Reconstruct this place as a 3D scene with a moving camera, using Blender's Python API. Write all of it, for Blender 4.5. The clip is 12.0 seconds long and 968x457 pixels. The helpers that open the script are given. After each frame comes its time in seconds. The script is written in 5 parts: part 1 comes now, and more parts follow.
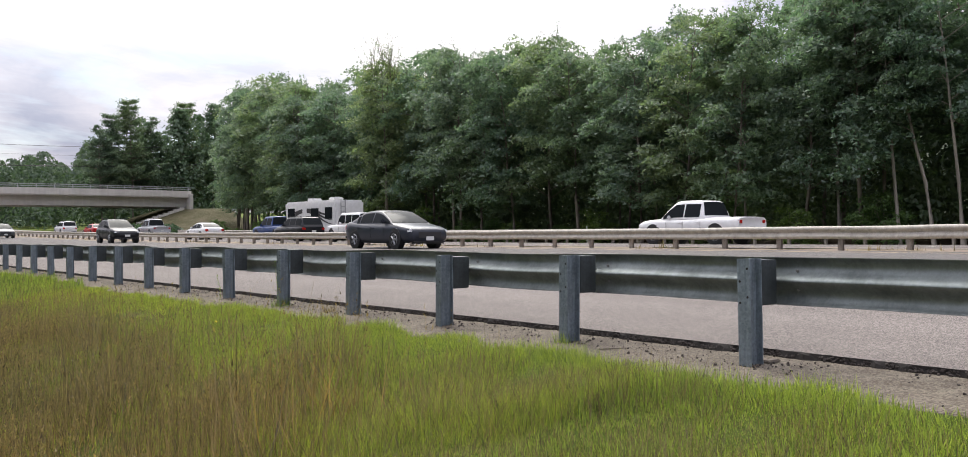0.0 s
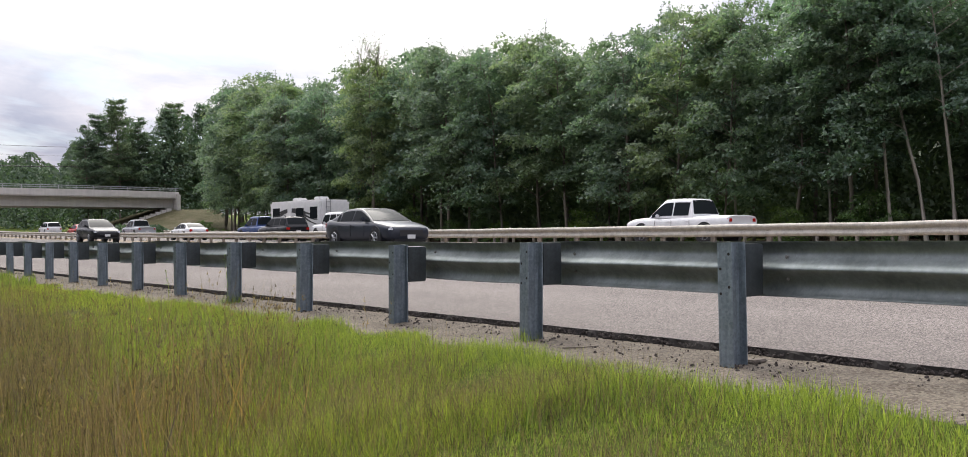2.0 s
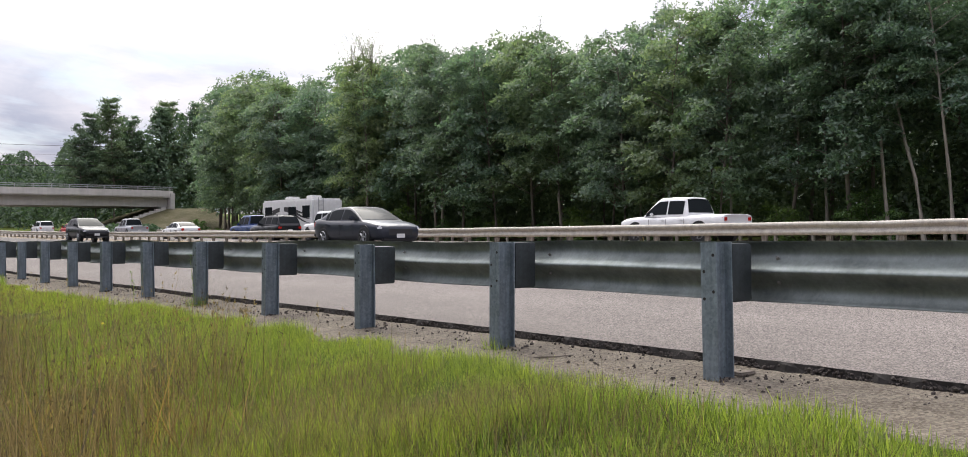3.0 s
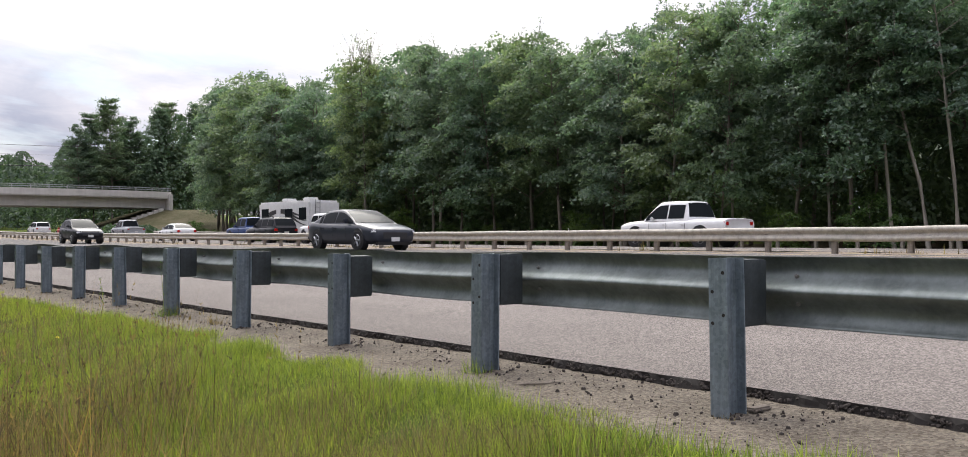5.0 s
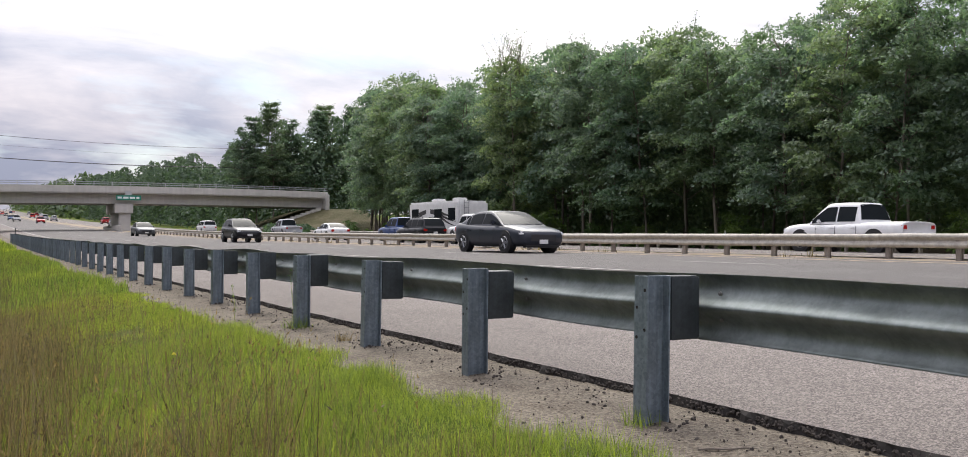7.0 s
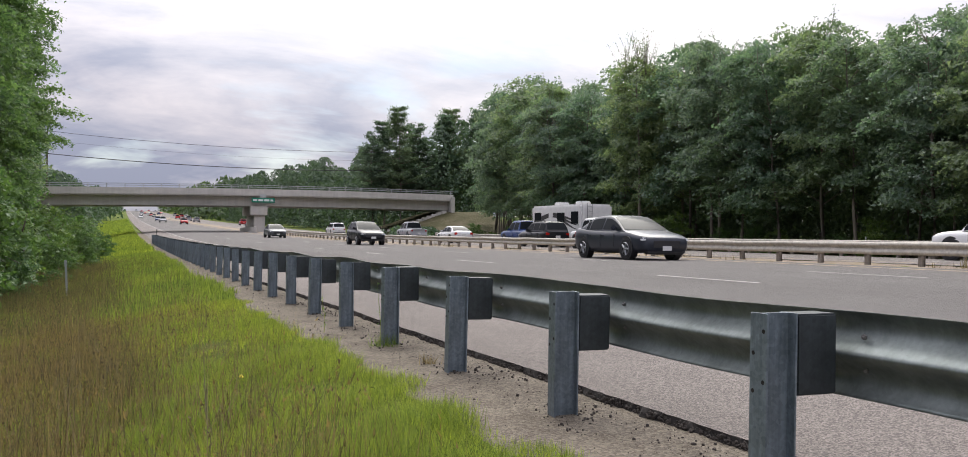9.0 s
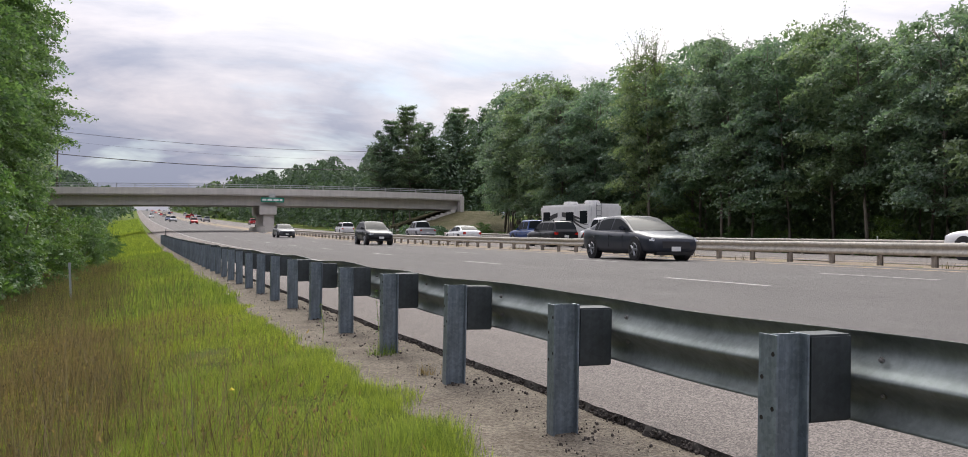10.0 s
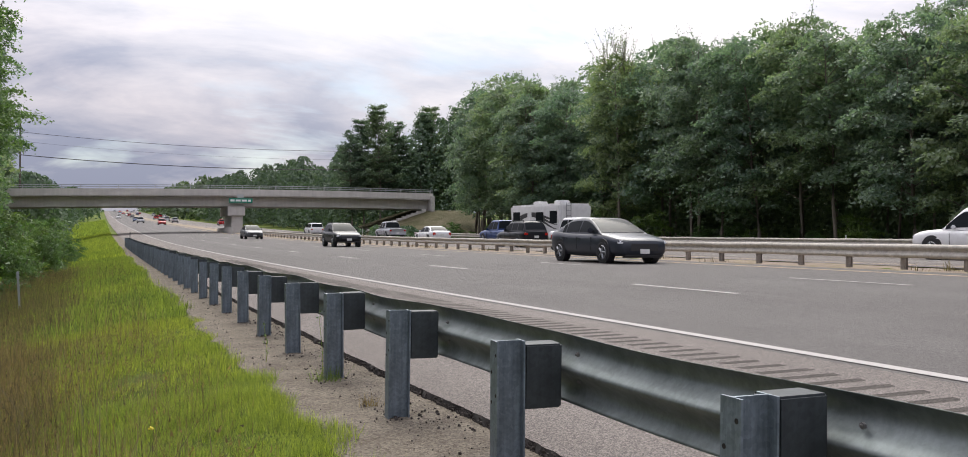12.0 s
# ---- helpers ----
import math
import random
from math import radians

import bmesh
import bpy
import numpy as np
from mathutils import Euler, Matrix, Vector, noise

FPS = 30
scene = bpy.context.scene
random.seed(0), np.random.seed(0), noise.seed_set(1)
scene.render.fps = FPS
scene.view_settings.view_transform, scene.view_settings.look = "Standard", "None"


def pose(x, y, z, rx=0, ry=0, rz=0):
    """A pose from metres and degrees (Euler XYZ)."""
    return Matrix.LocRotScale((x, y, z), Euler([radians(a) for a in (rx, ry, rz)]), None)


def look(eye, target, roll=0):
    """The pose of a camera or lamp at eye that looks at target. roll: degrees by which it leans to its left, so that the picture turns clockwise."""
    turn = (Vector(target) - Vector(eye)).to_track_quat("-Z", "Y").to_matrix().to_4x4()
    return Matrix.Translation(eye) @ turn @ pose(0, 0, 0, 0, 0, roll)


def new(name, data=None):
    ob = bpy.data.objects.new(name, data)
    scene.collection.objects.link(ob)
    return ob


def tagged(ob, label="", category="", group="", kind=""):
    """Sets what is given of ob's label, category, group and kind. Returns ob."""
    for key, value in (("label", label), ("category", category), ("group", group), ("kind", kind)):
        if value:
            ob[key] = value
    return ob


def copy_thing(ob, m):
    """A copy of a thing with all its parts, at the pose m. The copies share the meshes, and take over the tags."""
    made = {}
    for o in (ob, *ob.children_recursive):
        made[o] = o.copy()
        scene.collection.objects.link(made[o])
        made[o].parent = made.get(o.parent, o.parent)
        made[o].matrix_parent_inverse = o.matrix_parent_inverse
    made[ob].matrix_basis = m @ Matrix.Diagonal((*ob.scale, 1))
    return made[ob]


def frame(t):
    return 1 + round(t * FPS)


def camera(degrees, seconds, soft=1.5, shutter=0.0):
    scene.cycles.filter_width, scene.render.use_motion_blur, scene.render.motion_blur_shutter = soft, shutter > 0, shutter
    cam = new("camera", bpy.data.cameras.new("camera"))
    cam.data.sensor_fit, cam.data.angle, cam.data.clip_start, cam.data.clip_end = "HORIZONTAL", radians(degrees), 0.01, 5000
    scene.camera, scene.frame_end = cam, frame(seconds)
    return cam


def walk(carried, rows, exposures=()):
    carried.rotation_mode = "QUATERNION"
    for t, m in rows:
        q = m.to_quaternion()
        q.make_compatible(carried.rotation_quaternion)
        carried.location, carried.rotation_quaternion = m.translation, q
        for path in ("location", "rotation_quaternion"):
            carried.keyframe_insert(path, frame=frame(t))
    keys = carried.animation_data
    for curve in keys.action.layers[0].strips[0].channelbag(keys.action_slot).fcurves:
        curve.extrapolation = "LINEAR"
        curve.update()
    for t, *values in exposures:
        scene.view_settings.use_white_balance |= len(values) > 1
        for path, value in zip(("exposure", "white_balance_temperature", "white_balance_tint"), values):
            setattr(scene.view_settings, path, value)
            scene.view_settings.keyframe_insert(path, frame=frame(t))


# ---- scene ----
cam = camera(54.4, 12.0, soft=0.9)
PATH = [
    (0, (-5.425, -4.216, 0.95), (-4.22, -2.62, 0.962), -0.5),
    (0.5, (-5.256, -4.086, 0.921), (-4.046, -2.494, 0.933), -0.5),
    (1, (-5.068, -3.953, 0.875), (-3.853, -2.364, 0.889), -0.5),
    (1.5, (-4.873, -3.824, 0.847), (-3.655, -2.237, 0.862), -0.5),
    (2, (-4.625, -3.675, 0.814), (-3.406, -2.089, 0.83), -0.5),
    (2.5, (-4.36, -3.481, 0.787), (-3.138, -1.897, 0.802), -0.5),
    (3, (-4.113, -3.359, 0.812), (-2.889, -1.777, 0.826), -0.5),
    (3.5, (-3.902, -3.34, 0.831), (-2.68, -1.757, 0.849), -0.5),
    (3.7, (-3.84, -3.319, 0.86), (-2.618, -1.736, 0.876), -0.6),
    (5.3, (-3.494, -2.734, 0.866), (-2.27, -1.152, 0.885), -0.2),
    (5.5, (-3.397, -2.621, 0.882), (-2.175, -1.038, 0.899), -0.2),
    (6, (-3.227, -2.443, 0.93), (-2.069, -0.813, 0.949), -0.1),
    (6.5, (-3.101, -2.25, 0.923), (-2.024, -0.565, 0.943), 0.2),
    (7, (-2.97, -1.937, 0.951), (-2.01, -0.182, 0.97), 0.2),
    (7.5, (-2.824, -1.729, 0.967), (-1.981, 0.084, 0.989), 0.4),
    (7.7, (-2.76, -1.654, 0.958), (-1.942, 0.17, 0.979), 0.2),
    (9.3, (-2.302, -1.163, 1.079), (-1.594, 0.707, 1.101), 0.6),
    (9.5, (-2.284, -1.117, 1.1), (-1.579, 0.755, 1.121), 0.5),
    (10, (-2.186, -1.034, 1.104), (-1.488, 0.841, 1.124), 0.5),
    (10.5, (-2.011, -0.943, 1.101), (-1.316, 0.932, 1.12), 0.4),
    (11, (-1.854, -0.841, 1.177), (-1.145, 1.029, 1.196), 0.2),
    (11.5, (-1.834, -0.714, 1.227), (-1.083, 1.14, 1.246), 0.3),
    (12, (-1.821, -0.593, 1.259), (-1.068, 1.26, 1.276), 0.1),
]
walk(cam, [(t, look(eye, target, roll)) for t, eye, target, roll in PATH], ((0.0, 0.24), (6.5, 0.18), (9.5, 0.04), (12.0, -0.02)))

# ---- world, sun, exposure ----
SUN_AZ, SUN_EL = 22.0, 50.0   # bearing to the right of the road's direction, height above the horizon
SUN_DIR = Vector((math.sin(radians(SUN_AZ)) * math.cos(radians(SUN_EL)), math.cos(radians(SUN_AZ)) * math.cos(radians(SUN_EL)), math.sin(radians(SUN_EL))))


class Nodes:
    """Short hand for building node trees."""
    def __init__(self, tree):
        self.t = tree
        tree.nodes.clear()

    def add(self, kind, ins=None, **props):
        n = self.t.nodes.new(kind)
        for k, v in props.items():
            if k == "blend_type": n.blend_type = v
            elif k == "data_type": n.data_type = v
            elif k == "operation": n.operation = v
            elif k == "sky_type": n.sky_type = v
            elif k == "noise_dimensions": n.noise_dimensions = v
            elif k == "feature": n.feature = v
        for k, v in (ins or {}).items():
            if isinstance(v, bpy.types.NodeSocket):
                self.t.links.new(v, n.inputs[k])
            else:
                n.inputs[k].default_value = v
        return n

    def math(self, op, a, b=0.0):
        return self.add("ShaderNodeMath", {0: a, 1: b}, operation=op).outputs[0]

    def ramp(self, fac, stops):
        n = self.t.nodes.new("ShaderNodeValToRGB")
        self.t.links.new(fac, n.inputs[0])
        e = n.color_ramp.elements
        while len(e) < len(stops):
            e.new(0.5)
        for el, (p, c) in zip(e, stops):
            el.position = p
            el.color = (*c, 1) if len(c) == 3 else c
        return n.outputs[0]

    def mix(self, fac, a, b, blend="MIX"):
        n = self.t.nodes.new("ShaderNodeMix")
        n.data_type, n.blend_type = "RGBA", blend
        for i, v in ((0, fac), (6, a), (7, b)):
            if isinstance(v, bpy.types.NodeSocket):
                self.t.links.new(v, n.inputs[i])
            elif i == 0:
                n.inputs[0].default_value = v
            else:
                n.inputs[i].default_value = (*v, 1)
        return n.outputs[2]

    def noise(self, vec, scale, detail=3.0, rough=0.55, dist=0.0):
        return self.add("ShaderNodeTexNoise", {"Vector": vec, "Scale": scale, "Detail": detail, "Roughness": rough, "Distortion": dist}).outputs[0]

    def scaled(self, vec, xyz):
        return self.add("ShaderNodeMapping", {"Vector": vec, "Scale": xyz}).outputs[0]


def make_world():
    w = bpy.data.worlds.new("sky")
    scene.world = w
    w.use_nodes = True
    n = Nodes(w.node_tree)
    sky = n.add("ShaderNodeTexSky", sky_type="NISHITA")
    sky.sun_disc = False
    sky.sun_elevation, sky.sun_rotation = radians(SUN_EL), radians(SUN_AZ)
    blue = n.mix(1.0, sky.outputs[0], (0.13, 0.13, 0.13), "MULTIPLY")
    vec = n.add("ShaderNodeTexCoord").outputs["Generated"]
    # a flat cloud deck: direction divided by its height
    sep = n.add("ShaderNodeSeparateXYZ", {0: vec})
    h = n.math("ADD", n.math("MAXIMUM", sep.outputs[2], 0.0), 0.26)
    deck = n.add("ShaderNodeCombineXYZ", {0: n.math("DIVIDE", sep.outputs[0], h), 1: n.math("DIVIDE", sep.outputs[1], h), 2: 0.0}).outputs[0]
    big = n.noise(n.scaled(deck, (0.8, 1.1, 1)), 1.3, 6.0, 0.52, 0.4)
    fine = n.noise(n.scaled(deck, (2.2, 3.4, 1)), 1.6, 5.0, 0.6, 0.5)
    cover = n.ramp(n.math("ADD", n.math("MULTIPLY", big, 0.8), n.math("MULTIPLY", fine, 0.2)), ((0.36, (0.25, 0.25, 0.25)), (0.47, (1, 1, 1))))
    shade = n.ramp(n.math("ADD", n.math("MULTIPLY", n.noise(n.scaled(deck, (0.8, 1.3, 1)), 1.4, 7.0, 0.56, 0.6), 0.8), n.math("MULTIPLY", n.noise(n.scaled(deck, (2.6, 3.6, 1)), 2.0, 5.0, 0.6, 0.4), 0.2)), ((0.40, (0.0, 0.0, 0.0)), (0.60, (1, 1, 1))))
    # thin cloud shines through towards the sun
    dot = n.add("ShaderNodeVectorMath", {0: vec, 1: tuple(SUN_DIR)}, operation="DOT_PRODUCT").outputs["Value"]
    glow = n.ramp(n.math("MAXIMUM", dot, 0.0), ((0.70, (0.0, 0.0, 0.0)), (0.80, (0.27, 0.27, 0.27)), (0.86, (0.42, 0.42, 0.42)), (1.0, (1.0, 1.0, 1.0))))
    cloud = n.mix(shade, (0.35, 0.372, 0.485), (0.71, 0.67, 0.72))
    cloud = n.mix(glow, cloud, (1.9, 1.86, 1.82))
    # an overcast sky is brighter overhead than low down
    lift = n.math("ADD", n.math("MULTIPLY", n.math("MAXIMUM", sep.outputs[2], 0.0), 2.1), 0.84)
    cloud = n.mix(1.0, cloud, n.add("ShaderNodeCombineXYZ", {0: lift, 1: lift, 2: lift}).outputs[0], "MULTIPLY")
    col = n.mix(cover, blue, cloud)
    bg = n.add("ShaderNodeBackground", {"Color": col, "Strength": 1.0})
    out = n.add("ShaderNodeOutputWorld", {"Surface": bg.outputs[0]})


make_world()
sun = new("sun", bpy.data.lights.new("sun", "SUN"))
sun.data.energy, sun.data.angle, sun.data.color = 2.3, radians(36), (1.0, 0.95, 0.88)
sun.matrix_world = look(SUN_DIR * 200, (0, 0, 0))


# ---- materials ----
def material(name):
    m = bpy.data.materials.new(name)
    m.use_nodes = True
    return m, Nodes(m.node_tree)


def finish(n, color, rough=0.7, metal=0.0, bump=None, strength=0.3, dist=0.01, spec=0.5, alpha=None):
    b = n.add("ShaderNodeBsdfPrincipled", {"Roughness": rough, "Metallic": metal, "Specular IOR Level": spec})
    if isinstance(color, bpy.types.NodeSocket):
        n.t.links.new(color, b.inputs["Base Color"])
    else:
        b.inputs["Base Color"].default_value = (*color, 1)
    if bump is not None:
        bp = n.add("ShaderNodeBump", {"Height": bump, "Strength": strength, "Distance": dist})
        n.t.links.new(bp.outputs[0], b.inputs["Normal"])
    n.add("ShaderNodeOutputMaterial", {"Surface": b.outputs[0]})


def simple(name, color, rough=0.5, metal=0.0, spec=0.5, var=0.12, scale=6.0):
    m, n = material(name)
    vec = n.add("ShaderNodeTexCoord").outputs["Object"]
    f = n.noise(vec, scale, 4.0)
    dark = tuple(c * (1 - var) for c in color)
    light = tuple(min(1, c * (1 + var)) for c in color)
    finish(n, n.mix(f, dark, light), rough, metal, n.noise(vec, scale * 12, 2.0), 0.08, 0.004, spec)
    return m


def position(n):
    return n.add("ShaderNodeNewGeometry").outputs["Position"]


def island(n):
    return n.add("ShaderNodeNewGeometry").outputs["Random Per Island"]


def object_random(n):
    return n.add("ShaderNodeObjectInfo").outputs["Random"]


def asphalt(name, base, warm=0.0):
    m, n = material(name)
    p = position(n)
    grain = n.add("ShaderNodeTexVoronoi", {"Vector": p, "Scale": 120.0}).outputs["Color"]
    grey = n.add("ShaderNodeSeparateColor", {0: grain}).outputs[0]
    c = n.mix(n.ramp(grey, ((0.15, (0, 0, 0)), (0.95, (1, 1, 1)))), tuple(b * 0.5 for b in base), tuple(b * 1.55 for b in base))
    speck = n.ramp(n.noise(p, 38.0, 5.0, 0.75), ((0.35, (0.84, 0.84, 0.84)), (0.62, (1.1, 1.1, 1.1))))
    c = n.mix(1.0, c, speck, "MULTIPLY")
    lanes = n.noise(n.scaled(p, (0.9, 0.035, 1)), 1.0, 4.0, 0.6)
    c = n.mix(1.0, c, n.ramp(lanes, ((0.3, (0.84, 0.83, 0.82)), (0.7, (1.1, 1.1, 1.1)))), "MULTIPLY")
    patch = n.noise(p, 0.7, 5.0, 0.6)
    c = n.mix(1.0, c, n.ramp(patch, ((0.3, (0.9, 0.89, 0.88)), (0.7, (1.06, 1.05, 1.04)))), "MULTIPLY")
    finish(n, c, 0.85, 0, n.math("ADD", grey, n.noise(p, 160.0, 2.0)), 0.55, 0.006, 0.3)
    return m


SHOULDER = asphalt("worn_shoulder_asphalt", (0.145, 0.127, 0.117))
LANE = asphalt("lane_asphalt", (0.10, 0.093, 0.09))
FAR_LANE = asphalt("far_lane_asphalt", (0.138, 0.124, 0.115))


def gravel_material():
    m, n = material("sandy_gravel")
    p = position(n)
    v = n.add("ShaderNodeTexVoronoi", {"Vector": p, "Scale": 70.0})
    g = n.add("ShaderNodeSeparateColor", {0: v.outputs["Color"]}).outputs[0]
    c = n.mix(g, (0.092, 0.077, 0.059), (0.215, 0.187, 0.147))
    c = n.mix(1.0, c, n.ramp(n.noise(p, 2.3, 6.0, 0.65), ((0.3, (0.66, 0.64, 0.62)), (0.65, (1.1, 1.1, 1.1)))), "MULTIPLY")
    dirt = n.ramp(n.noise(p, 16.0, 6.0, 0.8), ((0.53, (0, 0, 0)), (0.66, (1, 1, 1))))
    c = n.mix(n.math("MULTIPLY", dirt, 0.6), c, (0.05, 0.042, 0.036))
    finish(n, c, 0.95, 0, n.math("ADD", v.outputs["Distance"], n.noise(p, 30.0, 5.0, 0.7)), 0.7, 0.012, 0.2)
    return m


GRAVEL = gravel_material()


def soil_material():
    m, n = material("grass_soil")
    p = position(n)
    c = n.ramp(n.noise(p, 1.1, 7.0, 0.7), ((0.3, (0.07, 0.105, 0.018)), (0.5, (0.10, 0.135, 0.022)), (0.7, (0.115, 0.12, 0.035))))
    c = n.mix(1.0, c, n.ramp(n.noise(p, 24.0, 5.0, 0.8), ((0.3, (0.5, 0.5, 0.5)), (0.7, (1.3, 1.3, 1.3)))), "MULTIPLY")
    finish(n, c, 0.95, 0, n.noise(p, 30.0, 6.0, 0.8), 0.9, 0.05, 0.1)
    return m


SOIL = soil_material()


def median_material():
    m, n = material("median_dirt")
    p = position(n)
    c = n.ramp(n.noise(p, 1.6, 7.0, 0.7), ((0.3, (0.17, 0.135, 0.10)), (0.5, (0.27, 0.22, 0.175)), (0.66, (0.20, 0.17, 0.08)), (0.75, (0.34, 0.29, 0.24))))
    finish(n, c, 0.95, 0, n.noise(p, 25.0, 6.0, 0.8), 0.8, 0.04, 0.1)
    return m


MEDIAN = median_material()


def line_paint(name, color):
    m, n = material(name)
    p = position(n)
    worn = n.ramp(n.noise(p, 22.0, 6.0, 0.8), ((0.52, (0, 0, 0)), (0.7, (1, 1, 1))))
    c = n.mix(n.math("MULTIPLY", worn, 0.55), color, (0.3, 0.28, 0.26))
    finish(n, c, 0.9, 0, n.noise(p, 120.0), 0.4, 0.003, 0.05)
    return m


WHITE_LINE = line_paint("white_line_paint", (0.37, 0.35, 0.335))
YELLOW_LINE = line_paint("faded_yellow_line_paint", (0.50, 0.37, 0.23))


def galvanised(name, dark, light, rough, metal, streak=1.0):
    m, n = material(name)
    p = n.add("ShaderNodeTexCoord").outputs["Object"]
    r = object_random(n)
    spangle = n.add("ShaderNodeTexVoronoi", {"Vector": p, "Scale": 60.0}).outputs["Color"]
    g = n.add("ShaderNodeSeparateColor", {0: spangle}).outputs[0]
    drip = n.noise(n.scaled(p, (26, 26, 1.6)), 1.0, 5.0, 0.65)
    f = n.math("ADD", n.math("MULTIPLY", g, 0.18), n.math("MULTIPLY", drip, 0.82))
    c = n.mix(n.ramp(f, ((0.3, (0, 0, 0)), (0.7, (1, 1, 1)))), dark, light)
    blot = n.ramp(n.noise(p, 5.0, 5.0, 0.7), ((0.35, (0.72, 0.73, 0.72)), (0.6, (1.06, 1.06, 1.06))))
    c = n.mix(1.0, c, blot, "MULTIPLY")
    c = n.mix(1.0, c, n.ramp(r, ((0.0, (0.84, 0.85, 0.86)), (1.0, (1.1, 1.1, 1.1)))), "MULTIPLY")
    finish(n, c, n.math("ADD", n.math("MULTIPLY", drip, 0.25), rough), metal, g, 0.05, 0.002, 0.5)
    return m


POST_STEEL = galvanised("galvanised_post_steel", (0.125, 0.152, 0.175), (0.255, 0.30, 0.335), 0.42, 0.5)
BEAM_STEEL = galvanised("galvanised_beam_steel", (0.215, 0.24, 0.235), (0.285, 0.31, 0.305), 0.44, 0.9)
BLOCK_MAT = galvanised("dark_grey_block", (0.02, 0.026, 0.029), (0.04, 0.049, 0.053), 0.55, 0.0)
OLD_BEAM = galvanised("weathered_median_beam", (0.40, 0.365, 0.315), (0.52, 0.48, 0.425), 0.6, 0.1)
OLD_POST = galvanised("weathered_median_post", (0.20, 0.17, 0.14), (0.33, 0.29, 0.25), 0.7, 0.1)
BOLT_MAT = simple("rusty_bolt_steel", (0.2, 0.19, 0.185), 0.55, 0.6)
TAR = simple("dark_asphalt_edge", (0.03, 0.027, 0.025), 0.95, 0, 0.2, 0.5, 30)
PEBBLE = simple("dark_crumbled_asphalt", (0.055, 0.047, 0.042), 0.9, 0, 0.2, 0.4, 20)


def concrete_material():
    m, n = material("bridge_concrete")
    p = position(n)
    c = n.ramp(n.noise(n.scaled(p, (0.35, 0.35, 1.1)), 1.0, 6.0, 0.65), ((0.3, (0.46, 0.435, 0.40)), (0.7, (0.58, 0.55, 0.51))))
    drip = n.ramp(n.noise(n.scaled(p, (2.2, 2.2, 0.12)), 1.0, 4.0, 0.6), ((0.4, (0.94, 0.94, 0.94)), (0.6, (1.02, 1.02, 1.02))))
    finish(n, n.mix(1.0, c, drip, "MULTIPLY"), 0.9, 0, n.noise(p, 6.0, 5.0), 0.2, 0.02, 0.2)
    return m


CONCRETE = concrete_material()


def leaf_material(name, dark, light, trans, sheen=0.035):
    m, n = material(name)
    r, o = island(n), object_random(n)
    c = n.mix(r, dark, light)
    tint = n.ramp(o, ((0.0, (0.78, 0.88, 0.84)), (0.3, (1.0, 1.0, 1.0)), (0.55, (0.86, 0.95, 0.9)), (0.75, (1.25, 1.14, 0.8)), (1.0, (0.9, 1.0, 0.98))))
    c = n.mix(1.0, c, tint, "MULTIPLY")
    p = position(n)
    c = n.mix(1.0, c, n.ramp(n.noise(p, 0.28, 3.0, 0.6), ((0.3, (0.8, 0.86, 0.85)), (0.7, (1.18, 1.12, 0.95)))), "MULTIPLY")
    d = n.add("ShaderNodeBsdfDiffuse", {"Color": c, "Roughness": 0.6})
    t = n.add("ShaderNodeBsdfTranslucent", {"Color": n.mix(1.0, c, (1.08, 1.14, 0.78), "MULTIPLY")})
    g = n.add("ShaderNodeBsdfGlossy", {"Color": (0.9, 0.95, 0.9, 1), "Roughness": 0.5})
    a = n.add("ShaderNodeMixShader", {0: trans, 1: d.outputs[0], 2: t.outputs[0]})
    b = n.add("ShaderNodeMixShader", {0: sheen, 1: a.outputs[0], 2: g.outputs[0]})
    n.add("ShaderNodeOutputMaterial", {"Surface": b.outputs[0]})
    return m


LEAF = leaf_material("maple_leaves", (0.10, 0.16, 0.128), (0.215, 0.29, 0.21), 0.6, 0.06)
NEEDLE = leaf_material("pine_needles", (0.09, 0.14, 0.11), (0.16, 0.22, 0.155), 0.4, 0.05)
SHRUB_LEAF = leaf_material("shrub_leaves", (0.065, 0.125, 0.045), (0.14, 0.23, 0.07), 0.42, 0.04)
FAR_LEAF = leaf_material("far_wood_leaves", (0.052, 0.092, 0.058), (0.11, 0.165, 0.09), 0.35, 0.05)
VERGE_LEAF = leaf_material("verge_tree_leaves", (0.07, 0.13, 0.058), (0.175, 0.265, 0.105), 0.5, 0.035)
GRASS = leaf_material("lush_green_grass", (0.075, 0.115, 0.02), (0.375, 0.435, 0.088), 0.5)
DRY = leaf_material("dry_brown_grass", (0.05, 0.034, 0.02), (0.305, 0.225, 0.12), 0.4)
YELLOW_PETAL = simple("yellow_flower", (0.75, 0.62, 0.05), 0.7)


def bark_material(name, dark, light):
    m, n = material(name)
    p = n.add("ShaderNodeTexCoord").outputs["Object"]
    c = n.mix(n.noise(n.scaled(p, (7, 7, 1.2)), 1.5, 6.0, 0.7), dark, light)
    finish(n, c, 0.95, 0, n.noise(n.scaled(p, (14, 14, 2)), 2.0, 4.0), 0.6, 0.03, 0.1)
    return m


BARK = bark_material("grey_bark", (0.07, 0.058, 0.047), (0.26, 0.225, 0.19))
PALE_BARK = bark_material("pale_bark", (0.15, 0.13, 0.11), (0.42, 0.38, 0.33))


